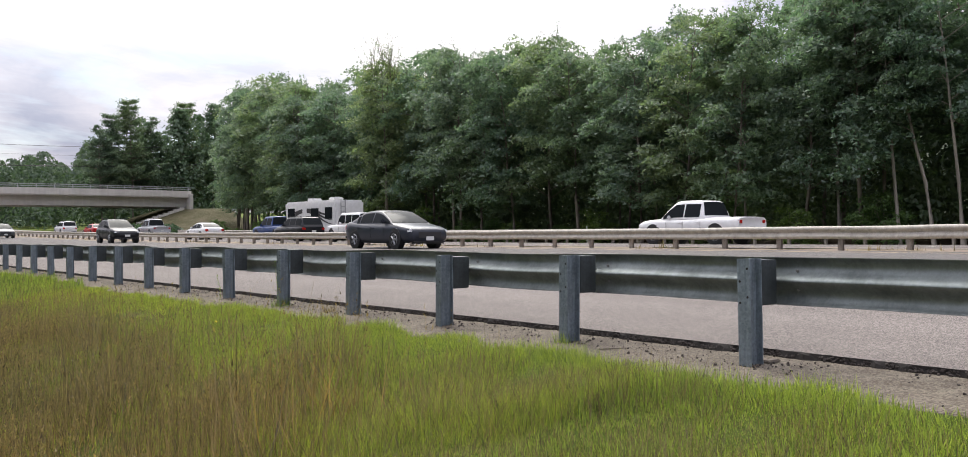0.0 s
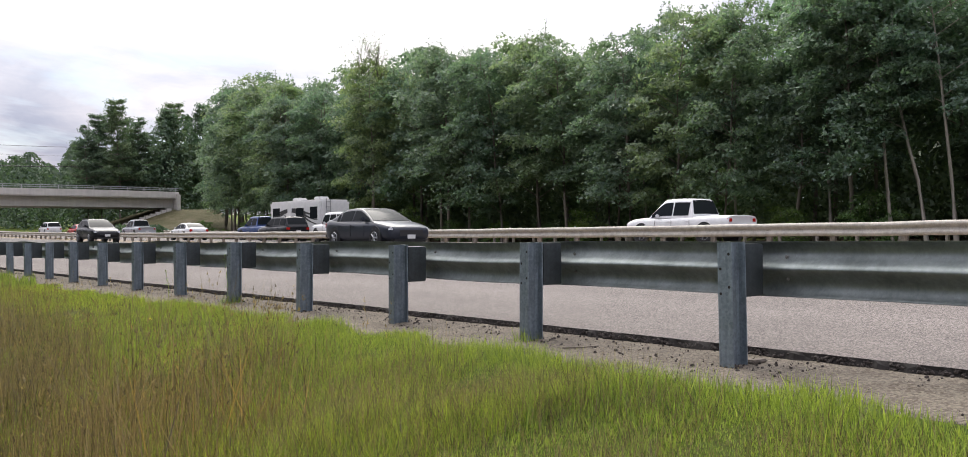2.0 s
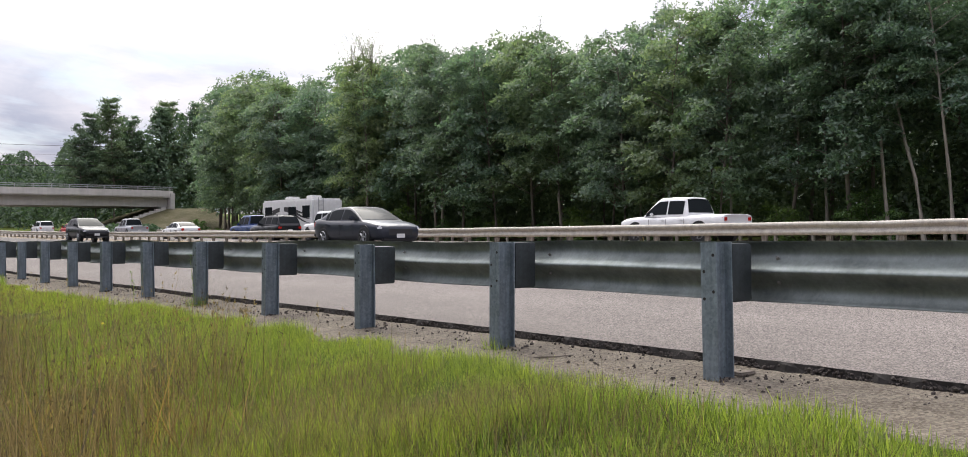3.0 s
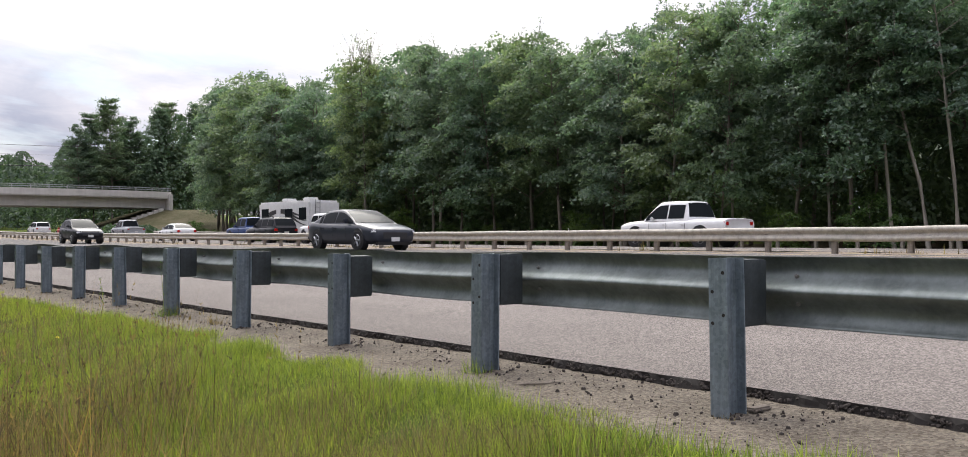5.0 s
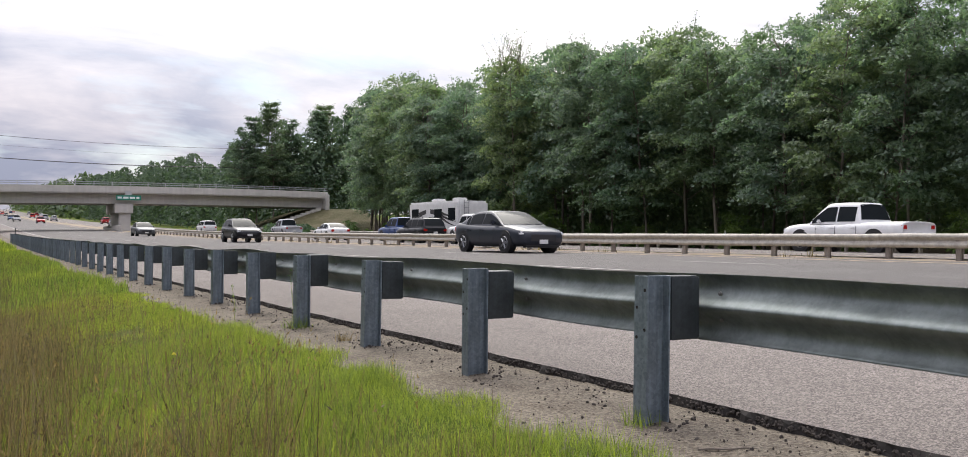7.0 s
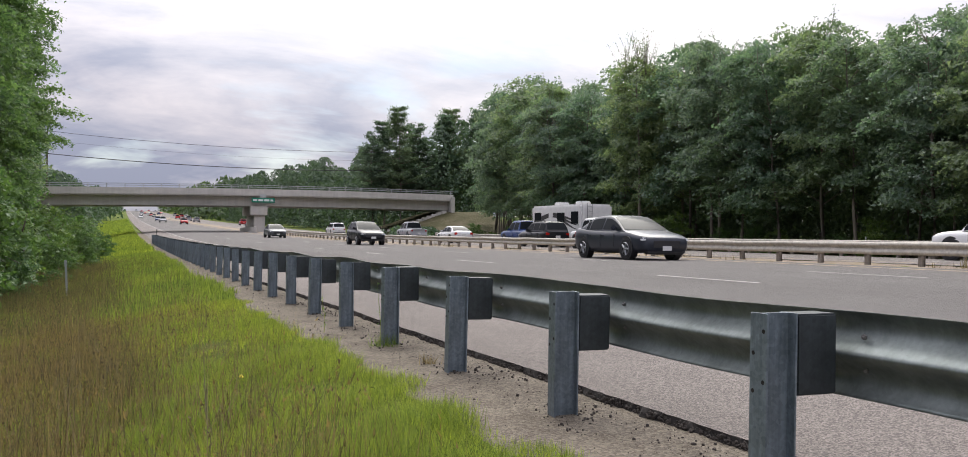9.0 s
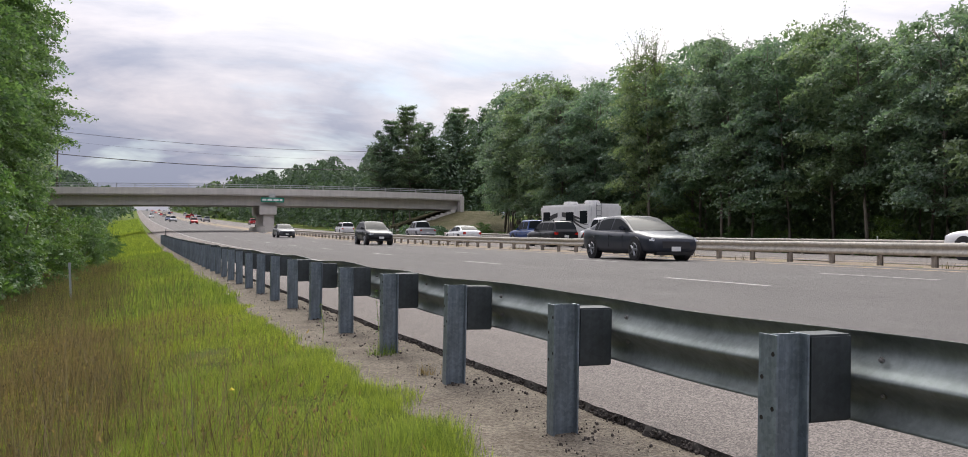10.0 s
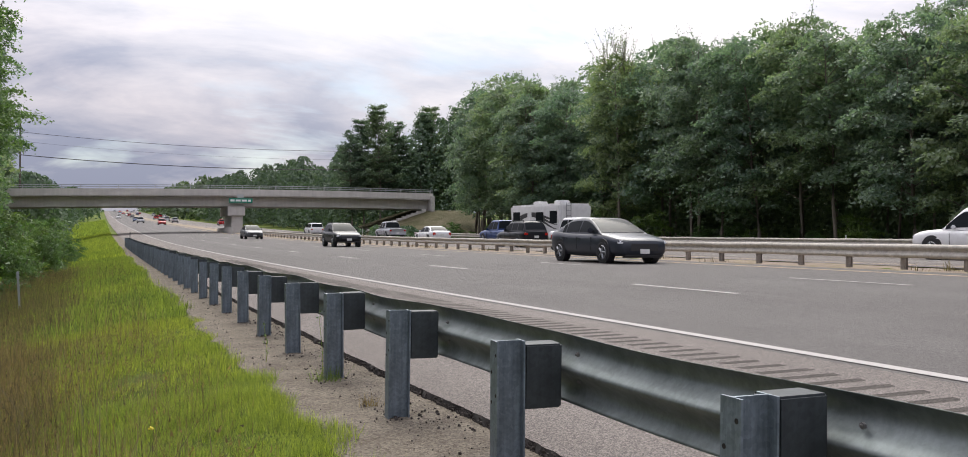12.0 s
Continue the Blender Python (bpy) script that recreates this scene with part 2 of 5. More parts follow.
# ---- building helpers ----
def mesh_from(name, verts, faces, mat, smooth=False):
    me = bpy.data.meshes.new(name)
    me.from_pydata([tuple(v) for v in verts], [], faces)
    me.materials.append(mat)
    if smooth:
        me.polygons.foreach_set("use_smooth", [True] * len(me.polygons))
    me.update()
    return me


def mesh_quads(name, co, mat, corners=4):
    """A mesh of separate quads or triangles from an array of corner places."""
    k = len(co) // corners
    me = bpy.data.meshes.new(name)
    me.vertices.add(len(co))
    me.vertices.foreach_set("co", np.ascontiguousarray(co, dtype=np.float32).ravel())
    me.loops.add(len(co))
    me.loops.foreach_set("vertex_index", np.arange(len(co), dtype=np.int32))
    me.polygons.add(k)
    me.polygons.foreach_set("loop_start", np.arange(0, len(co), corners, dtype=np.int32))
    me.materials.append(mat)
    me.update(calc_edges=True)
    return me


def part(name, bm, mat, parent=None, label="", smooth=False):
    me = bpy.data.meshes.new(name)
    bm.normal_update()
    bm.to_mesh(me)
    bm.free()
    me.materials.append(mat)
    if smooth:
        me.polygons.foreach_set("use_smooth", [True] * len(me.polygons))
    ob = new(name, me)
    ob.parent = parent
    return tagged(ob, label)


def child(name, me, parent, label=""):
    ob = new(name, me)
    ob.parent = parent
    return tagged(ob, label)


def box(bm, lo, hi, bevel=0.0):
    lo, hi = Vector(lo), Vector(hi)
    r = bmesh.ops.create_cube(bm, size=1, matrix=Matrix.Translation((lo + hi) / 2) @ Matrix.Diagonal((*(hi - lo), 1)))
    if bevel:
        edges = list({e for v in r["verts"] for e in v.link_edges})
        bmesh.ops.bevel(bm, geom=edges, offset=bevel, segments=2, affect="EDGES")
    return bm


def cylinder(bm, a, b, r1, r2, seg=10):
    a, b = Vector(a), Vector(b)
    d = b - a
    m = Matrix.Translation((a + b) / 2) @ d.to_track_quat("Z", "Y").to_matrix().to_4x4()
    bmesh.ops.create_cone(bm, cap_ends=True, segments=seg, radius1=r1, radius2=r2, depth=d.length, matrix=m)
    return bm


def tube(points, radii, sides=6):
    """Verts and faces of a tapered tube along points."""
    vs, fs = [], []
    for i, (p, r) in enumerate(zip(points, radii)):
        d = (points[min(i + 1, len(points) - 1)] - points[max(i - 1, 0)]).normalized()
        q = d.to_track_quat("Z", "Y")
        for k in range(sides):
            a = 2 * math.pi * k / sides
            vs.append(p + q @ Vector((r * math.cos(a), r * math.sin(a), 0)))
    for i in range(len(points) - 1):
        for k in range(sides):
            fs.append((i * sides + k, i * sides + (k + 1) % sides, (i + 1) * sides + (k + 1) % sides, (i + 1) * sides + k))
    return vs, fs


PITCH = 1.905   # between guardrail posts


# ---- the lie of the land ----
CROSS_X = [-400, -60, -12, -8, -5.5, -4, -2, -0.9, -0.35, 0, 0.5, 2.55, 3.2, 3.75, 7.4, 10.9, 14.6, 15.9, 17.05, 19.1, 22.5, 28, 31.2, 33, 36, 60, 400]
CROSS_Z = [-1.5, -1.4, -1.25, -1.12, -0.84, -0.62, -0.25, -0.05, -0.01, 0.0, 0.02, 0.208, 0.215, 0.215, 0.32, 0.385, 0.40, 0.41, 0.42, 0.40, 0.40, 0.37, 0.32, 0.1, 0.0, 0.5, 1.5]


def along(y):
    """The road's rise along its length: level at first, then an even climb to a far crest."""
    if y < 15: return 0.0
    z = 0.000075 * (min(y, 150) - 15) ** 2
    if y > 150:
        k = min(y, 700) - 150
        z += 0.02025 * k + 0.01175 * k * k / 1100
    if y > 700: z += 0.032 * (min(y, 1000) - 700)
    if y > 1000:
        k = min(y - 1000, 150)
        z += 0.032 * k - 0.032 * k * k / 300
    if y > 1150: z -= 0.012 * (y - 1150)
    return z


def land(x, y):
    return float(np.interp(x, CROSS_X, CROSS_Z)) + along(y)


def steps(marks):
    """Places from rows of (end, step)."""
    out = [marks[0][0]]
    for (a, _), (b, st) in zip(marks, marks[1:]):
        k = max(1, round((b - a) / st))
        out += [a + (b - a) * (i + 1) / k for i in range(k)]
    return out


Y_LONG = steps([(-80, 0), (-10, 10), (40, 2.0), (150, 5), (400, 12.5), (1200, 20), (1500, 50)])


def strip(name, x0, x1, mat, lift, ys=Y_LONG, nx=4, label="", category="", rough=0.0):
    xs = sorted(set([x0 + (x1 - x0) * i / nx for i in range(nx + 1)] + [c for c in CROSS_X if x0 < c < x1]))
    rnd = random.Random(name)
    vs = [(x, y, land(x, y) + lift + rnd.uniform(-rough, rough)) for y in ys for x in xs]
    w = len(xs)
    fs = [(j * w + i, j * w + i + 1, (j + 1) * w + i + 1, (j + 1) * w + i) for j in range(len(ys) - 1) for i in range(w - 1)]
    return tagged(new(name, mesh_from(name, vs, fs, mat, True)), label, category, kind="structure")


def ground():
    xs = sorted(set(CROSS_X + [-3000, -1500, -800, -200, -100, -30, -20, -15, -10, -7, -4.7, -3, -1.4, 18.5, 24, 45, 80, 150, 250, 800, 1500, 3000]))
    ys = sorted(set([-3000, -1500, -600, -250, -120] + Y_LONG + [1800, 2500, 3000]))
    rnd = random.Random(3)
    def low(x):
        return -0.12 if 0.45 < x < 15.85 or 19.15 < x < 31.3 else 0.0
    def wob(x, y):
        return 0.05 * noise.noise(Vector((x * 0.5, y * 0.35, 2))) if (x < -1.2 or x > 33) and abs(x) < 100 else 0.0
    vs = [(x, y, land(x, y) + low(x) + wob(x, y)) for y in ys for x in xs]
    w = len(xs)
    fs = [(j * w + i, j * w + i + 1, (j + 1) * w + i + 1, (j + 1) * w + i) for j in range(len(ys) - 1) for i in range(w - 1)]
    tagged(new("ground", mesh_from("ground", vs, fs, SOIL, True)), "uneven grassy ground beside the highway", "ground", kind="structure")


ground()


def litter_material():
    m, n = material("leaf_litter")
    p = position(n)
    c = n.ramp(n.noise(p, 3.0, 7.0, 0.75), ((0.3, (0.035, 0.026, 0.018)), (0.55, (0.075, 0.055, 0.036)), (0.75, (0.05, 0.06, 0.025))))
    finish(n, c, 0.95, 0, n.noise(p, 20.0, 5.0, 0.8), 0.8, 0.05, 0.1)
    return m


LITTER = litter_material()
strip("forest_floor", 36.4, 110, LITTER, 0.03, ys=steps([(-80, 0), (150, 6)]), nx=14, label="dark leaf litter on the floor of the woods", category="forest floor", rough=0.08)
strip("forest_floor_west", -60, -8.6, LITTER, 0.03, ys=steps([(8, 0), (160, 6)]), nx=10, label="dark leaf litter under the trees", category="forest floor", rough=0.08)


def gravel_verge():
    rnd = random.Random(2)
    ys = steps([(-30, 0), (-6, 2), (30, 0.22), (90, 2), (150, 4)])
    us = [i / 12 for i in range(13)]
    vs = []
    for y in ys:
        x0 = -0.62 + 0.16 * noise.noise(Vector((y * 0.8, 3, 0))) + 0.07 * noise.noise(Vector((y * 4, 3, 0)))
        for u in us:
            x = x0 + (0.6 - x0) * u
            vs.append((x, y, land(x, y) + (-0.03 if u == 0 else 0.012 + rnd.uniform(-0.006, 0.006))))
    w = len(us)
    fs = [(j * w + i, j * w + i + 1, (j + 1) * w + i + 1, (j + 1) * w + i) for j in range(len(ys) - 1) for i in range(w - 1)]
    tagged(new("gravel_verge", mesh_from("gravel_verge", vs, fs, GRAVEL, True)), "sandy gravel verge with dark crumbs under the guardrail", "gravel", kind="structure")


gravel_verge()
def edge_x(y):
    """Where the paving of the shoulder breaks off."""
    return 0.475 + 0.04 * noise.noise(Vector((y * 0.5, 9, 0))) + 0.012 * noise.noise(Vector((y * 2.3, 4, 0)))


shoulder = strip("shoulder", 0.5, 3.55, SHOULDER, 0.055, ys=steps([(-80, 0), (-12, 4), (40, 0.25), (150, 5), (400, 12.5), (1200, 20), (1500, 50)]), nx=6, label="pale worn asphalt hard shoulder with rumble strip", category="road")
for v in shoulder.data.vertices:
    if v.co.x < 0.501:
        v.co.x = edge_x(v.co.y) + 0.012
strip("road_near", 3.55, 15.95, LANE, 0.045, nx=12, label="grey asphalt three-lane carriageway", category="road")
strip("median", 15.85, 19.25, MEDIAN, 0.02, ys=steps([(-80, 0), (60, 1.0), (1200, 15)]), nx=5, label="sandy dirt median strip with dry weeds", category="median", rough=0.03)
strip("road_far", 19.1, 31.4, FAR_LANE, 0.045, nx=8, label="pale asphalt opposite carriageway", category="road")

# painted lines
line_y = steps([(-40, 0), (40, 2), (150, 5), (400, 12.5), (1100, 20)])
strip("edge_line", 3.70, 3.84, WHITE_LINE, 0.052, ys=line_y, nx=1, label="solid white edge line along the shoulder", category="road marking")
strip("median_line", 14.72, 14.86, YELLOW_LINE, 0.052, ys=line_y, nx=1, label="faded yellow line beside the median", category="road marking")
strip("far_edge_line", 20.2, 20.34, YELLOW_LINE, 0.052, ys=line_y, nx=1, label="faded yellow line on the opposite carriageway", category="road marking")


def dashes():
    for x, y0 in ((7.42, 11.6), (11.05, 11.6), (23.0, 8.0), (26.6, 9.0)):
        for k in range(-2, 22):
            y = y0 + 11.75 * k
            pts = [(x + dx, y + 3.1 * i / 4) for i in range(5) for dx in (-0.065, 0.065)]
            vs = [(px, py, land(px, py) + 0.053) for px, py in pts]
            me = mesh_from("lane_dash", vs, [(2 * i, 2 * i + 1, 2 * i + 3, 2 * i + 2) for i in range(4)], WHITE_LINE)
            tagged(new("lane_dash", me), "white dashed lane line painted on asphalt", "road marking", "lane dashes", "structure")


dashes()


def rumble():
    """Milled grooves: dished slots with a raised rim, just above the shoulder; the shade of their depth is put into the
    dark colour.
    """
    m, n = material("milled_groove_shade")
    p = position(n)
    # near-black tones stand for the shade inside the cut slots
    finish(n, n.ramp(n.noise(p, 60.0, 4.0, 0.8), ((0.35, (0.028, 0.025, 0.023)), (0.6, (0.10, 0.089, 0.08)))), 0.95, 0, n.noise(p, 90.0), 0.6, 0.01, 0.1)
    rnd = random.Random(9)
    for k in range(-6, 130):
        y = 2.6 + 0.27 * k
        x0, x1 = 2.62 + rnd.uniform(-.04, .04), 3.1 + rnd.uniform(-.04, .04)
        vs, fs = [], []
        prof = ((-0.06, 0.001), (-0.035, 0.004), (0.0, 0.002), (0.03, 0.004), (0.05, 0.001))
        for i, (dy, dz) in enumerate(prof):
            inset = rnd.uniform(0.03, 0.07) if i in (0, 4) else rnd.uniform(0, 0.03)
            vs += [(x0 + inset, y + dy, land(x0, y + dy) + 0.055 + dz), (x1 - inset, y + dy, land(x1, y + dy) + 0.055 + dz)]
        fs = [(2 * i, 2 * i + 1, 2 * i + 3, 2 * i + 2) for i in range(4)]
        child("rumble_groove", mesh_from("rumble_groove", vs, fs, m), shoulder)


rumble()


def crumbled_edge():
    """The broken lip of the paving: a dark ragged strip of crumbs along the shoulder."""
    rnd = random.Random(5)
    ys = np.arange(-12, 60, 0.035)
    vs, fs = [], []
    for i, y in enumerate(ys):
        w = 0.022 * noise.noise(Vector((y * 3, 0, 0))) + 0.03 * noise.noise(Vector((y * 11, 5, 0)))
        c = edge_x(y)
        z = land(0.48, y)
        prof = ((c - 0.012 + w, 0.006), (c - 0.004 + w, 0.02 + rnd.uniform(-.01, .01)), (c + 0.004 + w, 0.042 + rnd.uniform(-.012, .008)), (c + 0.008 + 0.014 * noise.noise(Vector((y * 9, 1, 3))), 0.061), (c + 0.016 + 0.016 * noise.noise(Vector((y * 9, 1, 3))), 0.05))
        vs += [(x, y, z + dz) for x, dz in prof]
    for i in range(len(ys) - 1):
        for k in range(4):
            a = i * 5 + k
            fs.append((a, a + 1, a + 6, a + 5))
    tagged(new("asphalt_edge", mesh_from("asphalt_edge", vs, fs, TAR)), "dark crumbling edge of the shoulder paving", "road edge", kind="structure")
    # loose crumbs, and the lumps of the broken edge itself
    seed_bm = bmesh.new()
    bmesh.ops.create_icosphere(seed_bm, subdivisions=1, radius=1.0)
    seed_bm.verts.ensure_lookup_table()
    shape = np.array([v.co[:] for v in seed_bm.verts])
    tri = np.array([[v.index for v in f.verts] for f in seed_bm.faces])
    seed_bm.free()
    rng = np.random.default_rng(5)
    def scatter(name, places, sizes, label, category):
        vs, fs = [], []
        for k, (p, r) in enumerate(zip(places, sizes)):
            turn = np.array(Euler(tuple(rng.uniform(0, 6, 3))).to_matrix())
            lump = (shape * rng.uniform(0.65, 1.3, (len(shape), 1)) * rng.uniform(0.6, 1.2, 3)) @ turn.T * r
            vs.append(lump + p)
            fs.append(tri + k * len(shape))
        me = mesh_from(name, np.vstack(vs), [tuple(int(i) for i in f) for f in np.vstack(fs)], PEBBLE)
        tagged(new(name, me), label, category, kind="stuff")
    places, sizes = [], []
    for k in range(1500):
        y = rng.uniform(-3, 24)
        x = 0.44 - abs(rng.normal(0, 0.28)) if rng.random() < 0.75 else rng.uniform(-0.55, 0.44)
        if x < -0.6 or noise.noise(Vector((x * 2, y * 1.5, 7))) < 0.0:
            continue
        r = float(rng.choice((0.003, 0.004, 0.005, 0.007, 0.009, 0.013)))
        places.append((x, y, land(x, y) + 0.012 + r * 0.4)), sizes.append(r)
    for k in range(0, 12):
        for q in range(14):
            x, y = rng.normal(0.1, 0.09), PITCH * k - 0.1 + rng.normal(0, 0.09)
            r = float(rng.uniform(0.004, 0.014))
            places.append((x, y, land(x, y) + 0.012 + r * 0.4)), sizes.append(r)
    scatter("loose_crumbs", places, sizes, "loose dark asphalt crumbs and pebbles on gravel", "pebbles")
    places, sizes = [], []
    for k in range(4400):
        y = rng.uniform(-2, 13) if k < 3300 else rng.uniform(13, 50)
        c = edge_x(y)
        u = rng.random()
        places.append((c - 0.010 + 0.026 * u + rng.normal(0, 0.006) + 0.016 * noise.noise(Vector((y * 6, 2, 0))), y, land(0.48, y) + 0.016 + 0.034 * u))
        sizes.append(float(rng.uniform(0.004, 0.014)))
    scatter("edge_rubble", places, sizes, "dark crumbling lumps along the paving edge", "rubble")


crumbled_edge()

# ---- guardrails ----


def beam_profile():
    """Back-to-front outline of a two-wave beam: (depth towards traffic, height)."""
    pts = [(0.030, 0.156), (0.050, 0.146), (0.067, 0.130), (0.079, 0.110), (0.082, 0.090), (0.077, 0.072), (0.056, 0.050), (0.028, 0.029), (0.008, 0.014), (0.0, 0.003)]
    pts = [(d, z * 1.1) for d, z in pts]
    return pts + [(d, -z) for d, z in reversed(pts)]


def beam(name, x, face, y0, y1, top, mat, parent, seed, wob=0.012, step=0.19):
    """face: +1 when the waves bulge towards +x."""
    prof = beam_profile()
    k = int((y1 - y0) / step) + 1
    vs, fs = [], []
    for i in range(k + 1):
        y = y0 + (y1 - y0) * i / k
        dx = 0.014 * noise.noise(Vector((y * 0.55, seed, 0)))
        dz = wob * noise.noise(Vector((y * 0.5, seed, 4))) * 1.6
        flare = 0.026 * noise.noise(Vector((y * 0.9, seed, 8)))
        base = along(y) + top - 0.172 + dz
        outer = []
        for j, (d, z) in enumerate(prof):
            lip = flare * max(0.0, (z - 0.09) / 0.066)
            outer.append((x + face * (d + dx + lip), y, base + z))
        inner = [(px - face * 0.004, py, pz) for px, py, pz in reversed(outer)]
        vs += outer + inner
    m = 2 * len(prof)
    for i in range(k):
        for j in range(m):
            fs.append((i * m + j, i * m + (j + 1) % m, (i + 1) * m + (j + 1) % m, (i + 1) * m + j))
    fs += [tuple(range(m - 1, -1, -1)), tuple(k * m + j for j in range(m))]
    return child(name, mesh_from(name, vs, fs, mat, True), parent)


def post_mesh(height, mat):
    """A steel I-post: two flanges and a web, with bolt holes shown as dark plugs elsewhere."""
    out = ((0, -.05), (0, .05), (.009, .05), (.009, .006), (.141, .006), (.141, .05), (.15, .05), (.15, -.05), (.141, -.05), (.141, -.006), (.009, -.006), (.009, -.05))
    bm = bmesh.new()
    rings = [[bm.verts.new((x, y, z)) for x, y in out] for z in (-0.35, height - 0.004, height)]
    for a, b in zip(rings, rings[1:]):
        for i in range(12):
            bm.faces.new((a[i], a[(i + 1) % 12], b[(i + 1) % 12], b[i]))
    bm.faces.new(rings[-1])
    bmesh.ops.recalc_face_normals(bm, faces=bm.faces)
    me = bpy.data.meshes.new("post")
    bm.to_mesh(me)
    bm.free()
    me.materials.append(mat)
    return me


def block_mesh():
    bm = bmesh.new()
    box(bm, (0.151, -0.048, -0.325), (0.352, 0.085, 0.0), 0.008)
    me = bpy.data.meshes.new("block")
    bm.to_mesh(me)
    bm.free()
    me.materials.append(BLOCK_MAT)
    return me


def bolt_mesh():
    bm = bmesh.new()
    cylinder(bm, (-0.012, 0, 0), (0.0, 0, 0), 0.015, 0.015, 6)
    cylinder(bm, (-0.022, 0, 0), (-0.012, 0, 0), 0.007, 0.009, 6)
    me = bpy.data.meshes.new("bolt")
    bm.to_mesh(me)
    bm.free()
    me.materials.append(BOLT_MAT)
    return me


def hole_mesh():
    bm = bmesh.new()
    cylinder(bm, (-0.0015, 0, 0), (0.002, 0, 0), 0.009, 0.009, 10)
    me = bpy.data.meshes.new("bolt_hole")
    bm.to_mesh(me)
    bm.free()
    me.materials.append(TAR)
    return me


def near_guardrail():
    rail = new("guardrail")
    tagged(rail, "grey galvanised steel guardrail with dark spacer blocks", "guardrail")
    rnd = random.Random(21)
    posts, block, bolt, hole = post_mesh(0.77, POST_STEEL), block_mesh(), bolt_mesh(), hole_mesh()
    beam("beam", 0.352, 1, -24, 86, 0.765, BEAM_STEEL, rail, 3.0, 0.022, 0.127)
    for k in range(-12, 45):
        y = PITCH * k - 0.05
        p = child("post", posts, rail)
        lean = -1.6 if k == 4 else rnd.gauss(0, 0.5)
        p.matrix_basis = pose(0, y, along(y) - 0.015 + rnd.gauss(0, 0.012), rnd.gauss(0, 0.6), lean, rnd.gauss(0, 2.0))
        if k == 4:
            p.matrix_basis = pose(0, y, along(y) - 0.01, 2.6, -1.0, 4)
        b = child("block", block, p, "dark grey spacer block")
        b.matrix_basis = pose(0, 0, 0.765 + rnd.gauss(0, 0.006), rnd.gauss(0, 0.8), 0, 0)
        if -3 < k < 14:
            child("bolt", bolt, p).matrix_basis = pose(0.141, 0.03, 0.61)
            for dy, z in ((-0.03, 0.70), (0.03, 0.61), (-0.03, 0.50), (0.03, 0.46)):
                child("bolt_hole", hole, p).matrix_basis = pose(0, dy, z)
            for dz in (0.06, -0.075):
                h = child("beam_bolt", bolt, rail)
                h.matrix_basis = pose(0.395 if dz > 0 else 0.405, y - 0.16, along(y) + 0.609 + dz) @ Matrix.Scale(0.8, 4)
    return rail


near_guardrail()


def plain_rail(name, x, face, y0, y1, phase, pitch, top, beam_mat, post_mat, label, seed, base_x):
    rail = tagged(new(name), label, "guardrail")
    beam("beam", x, face, y0, y1, base_x + top, beam_mat, rail, seed, 0.012, 0.38)
    me = post_mesh(top - 0.02, post_mat)
    rnd = random.Random(seed)
    y = phase - pitch * math.floor((phase - y0) / pitch)
    while y < y1:
        child("post", me, rail).matrix_basis = pose(x - face * 0.002 if face > 0 else x + 0.002, y, base_x + along(y) + rnd.gauss(0, .01), rnd.gauss(0, .6), 0, 180 if face > 0 else 0)
        y += pitch
    return rail


plain_rail("median_guardrail", 17.05, -1, -26, 138, 17.6, 1.905, 0.66, OLD_BEAM, OLD_POST, "weathered beige steel guardrail along the median", 11, 0.42)
plain_rail("far_guardrail", 32.0, -1, -26, 104, 3.0, 1.905, 0.72, OLD_BEAM, OLD_POST, "weathered steel guardrail before the dark woods", 14, 0.44)



# ---- trees ----
def unit(v):
    return v / np.maximum(np.linalg.norm(v, axis=1, keepdims=True), 1e-6)


def leaf_quads(pos, nrm, size, rng, slim=0.55, fold=0.25):
    """Four corners for each leaf spray: base, side, tip, side, slightly folded."""
    k = len(pos)
    n = unit(nrm)
    a = unit(np.cross(n, unit(rng.normal(size=(k, 3)))))
    b = np.cross(n, a)
    s = size[:, None]
    mid = pos + n * s * fold * 0.4
    out = np.empty((k, 4, 3))
    out[:, 0] = pos - a * s * 0.5
    out[:, 1] = mid + b * s * slim * 0.5
    out[:, 2] = pos + a * s * 0.5 - n * s * fold * 0.3
    out[:, 3] = mid - b * s * slim * 0.5
    return out.reshape(-1, 3)


def leaf_tris(pos, nrm, size, rng, slim=0.75):
    """Three corners for each leaf spray."""
    k = len(pos)
    n = unit(nrm)
    a = unit(np.cross(n, unit(rng.normal(size=(k, 3)))))
    b = np.cross(n, a)
    s = size[:, None]
    out = np.empty((k, 3, 3))
    out[:, 0] = pos - a * s * 0.45 + b * s * slim * 0.5
    out[:, 1] = pos - a * s * 0.45 - b * s * slim * 0.5 + n * s * 0.1
    out[:, 2] = pos + a * s * 0.6 - n * s * 0.12
    return out.reshape(-1, 3)


def limb_tips(rng, height, base, radius, count):
    """Where the limbs of a broadleaf crown end, from the lowest to the top."""
    out = []
    for i in range(count):
        t = (i + 0.2 + 0.6 * rng.random()) / count
        r = radius * (0.78 + 0.35 * t) * math.sqrt(max(0.02, 1 - t ** 3.6))
        a = 2.399 * i + rng.normal() * 0.4
        out.append((r * rng.uniform(0.55, 1.12), a, base + (height - base) * t))
    return out


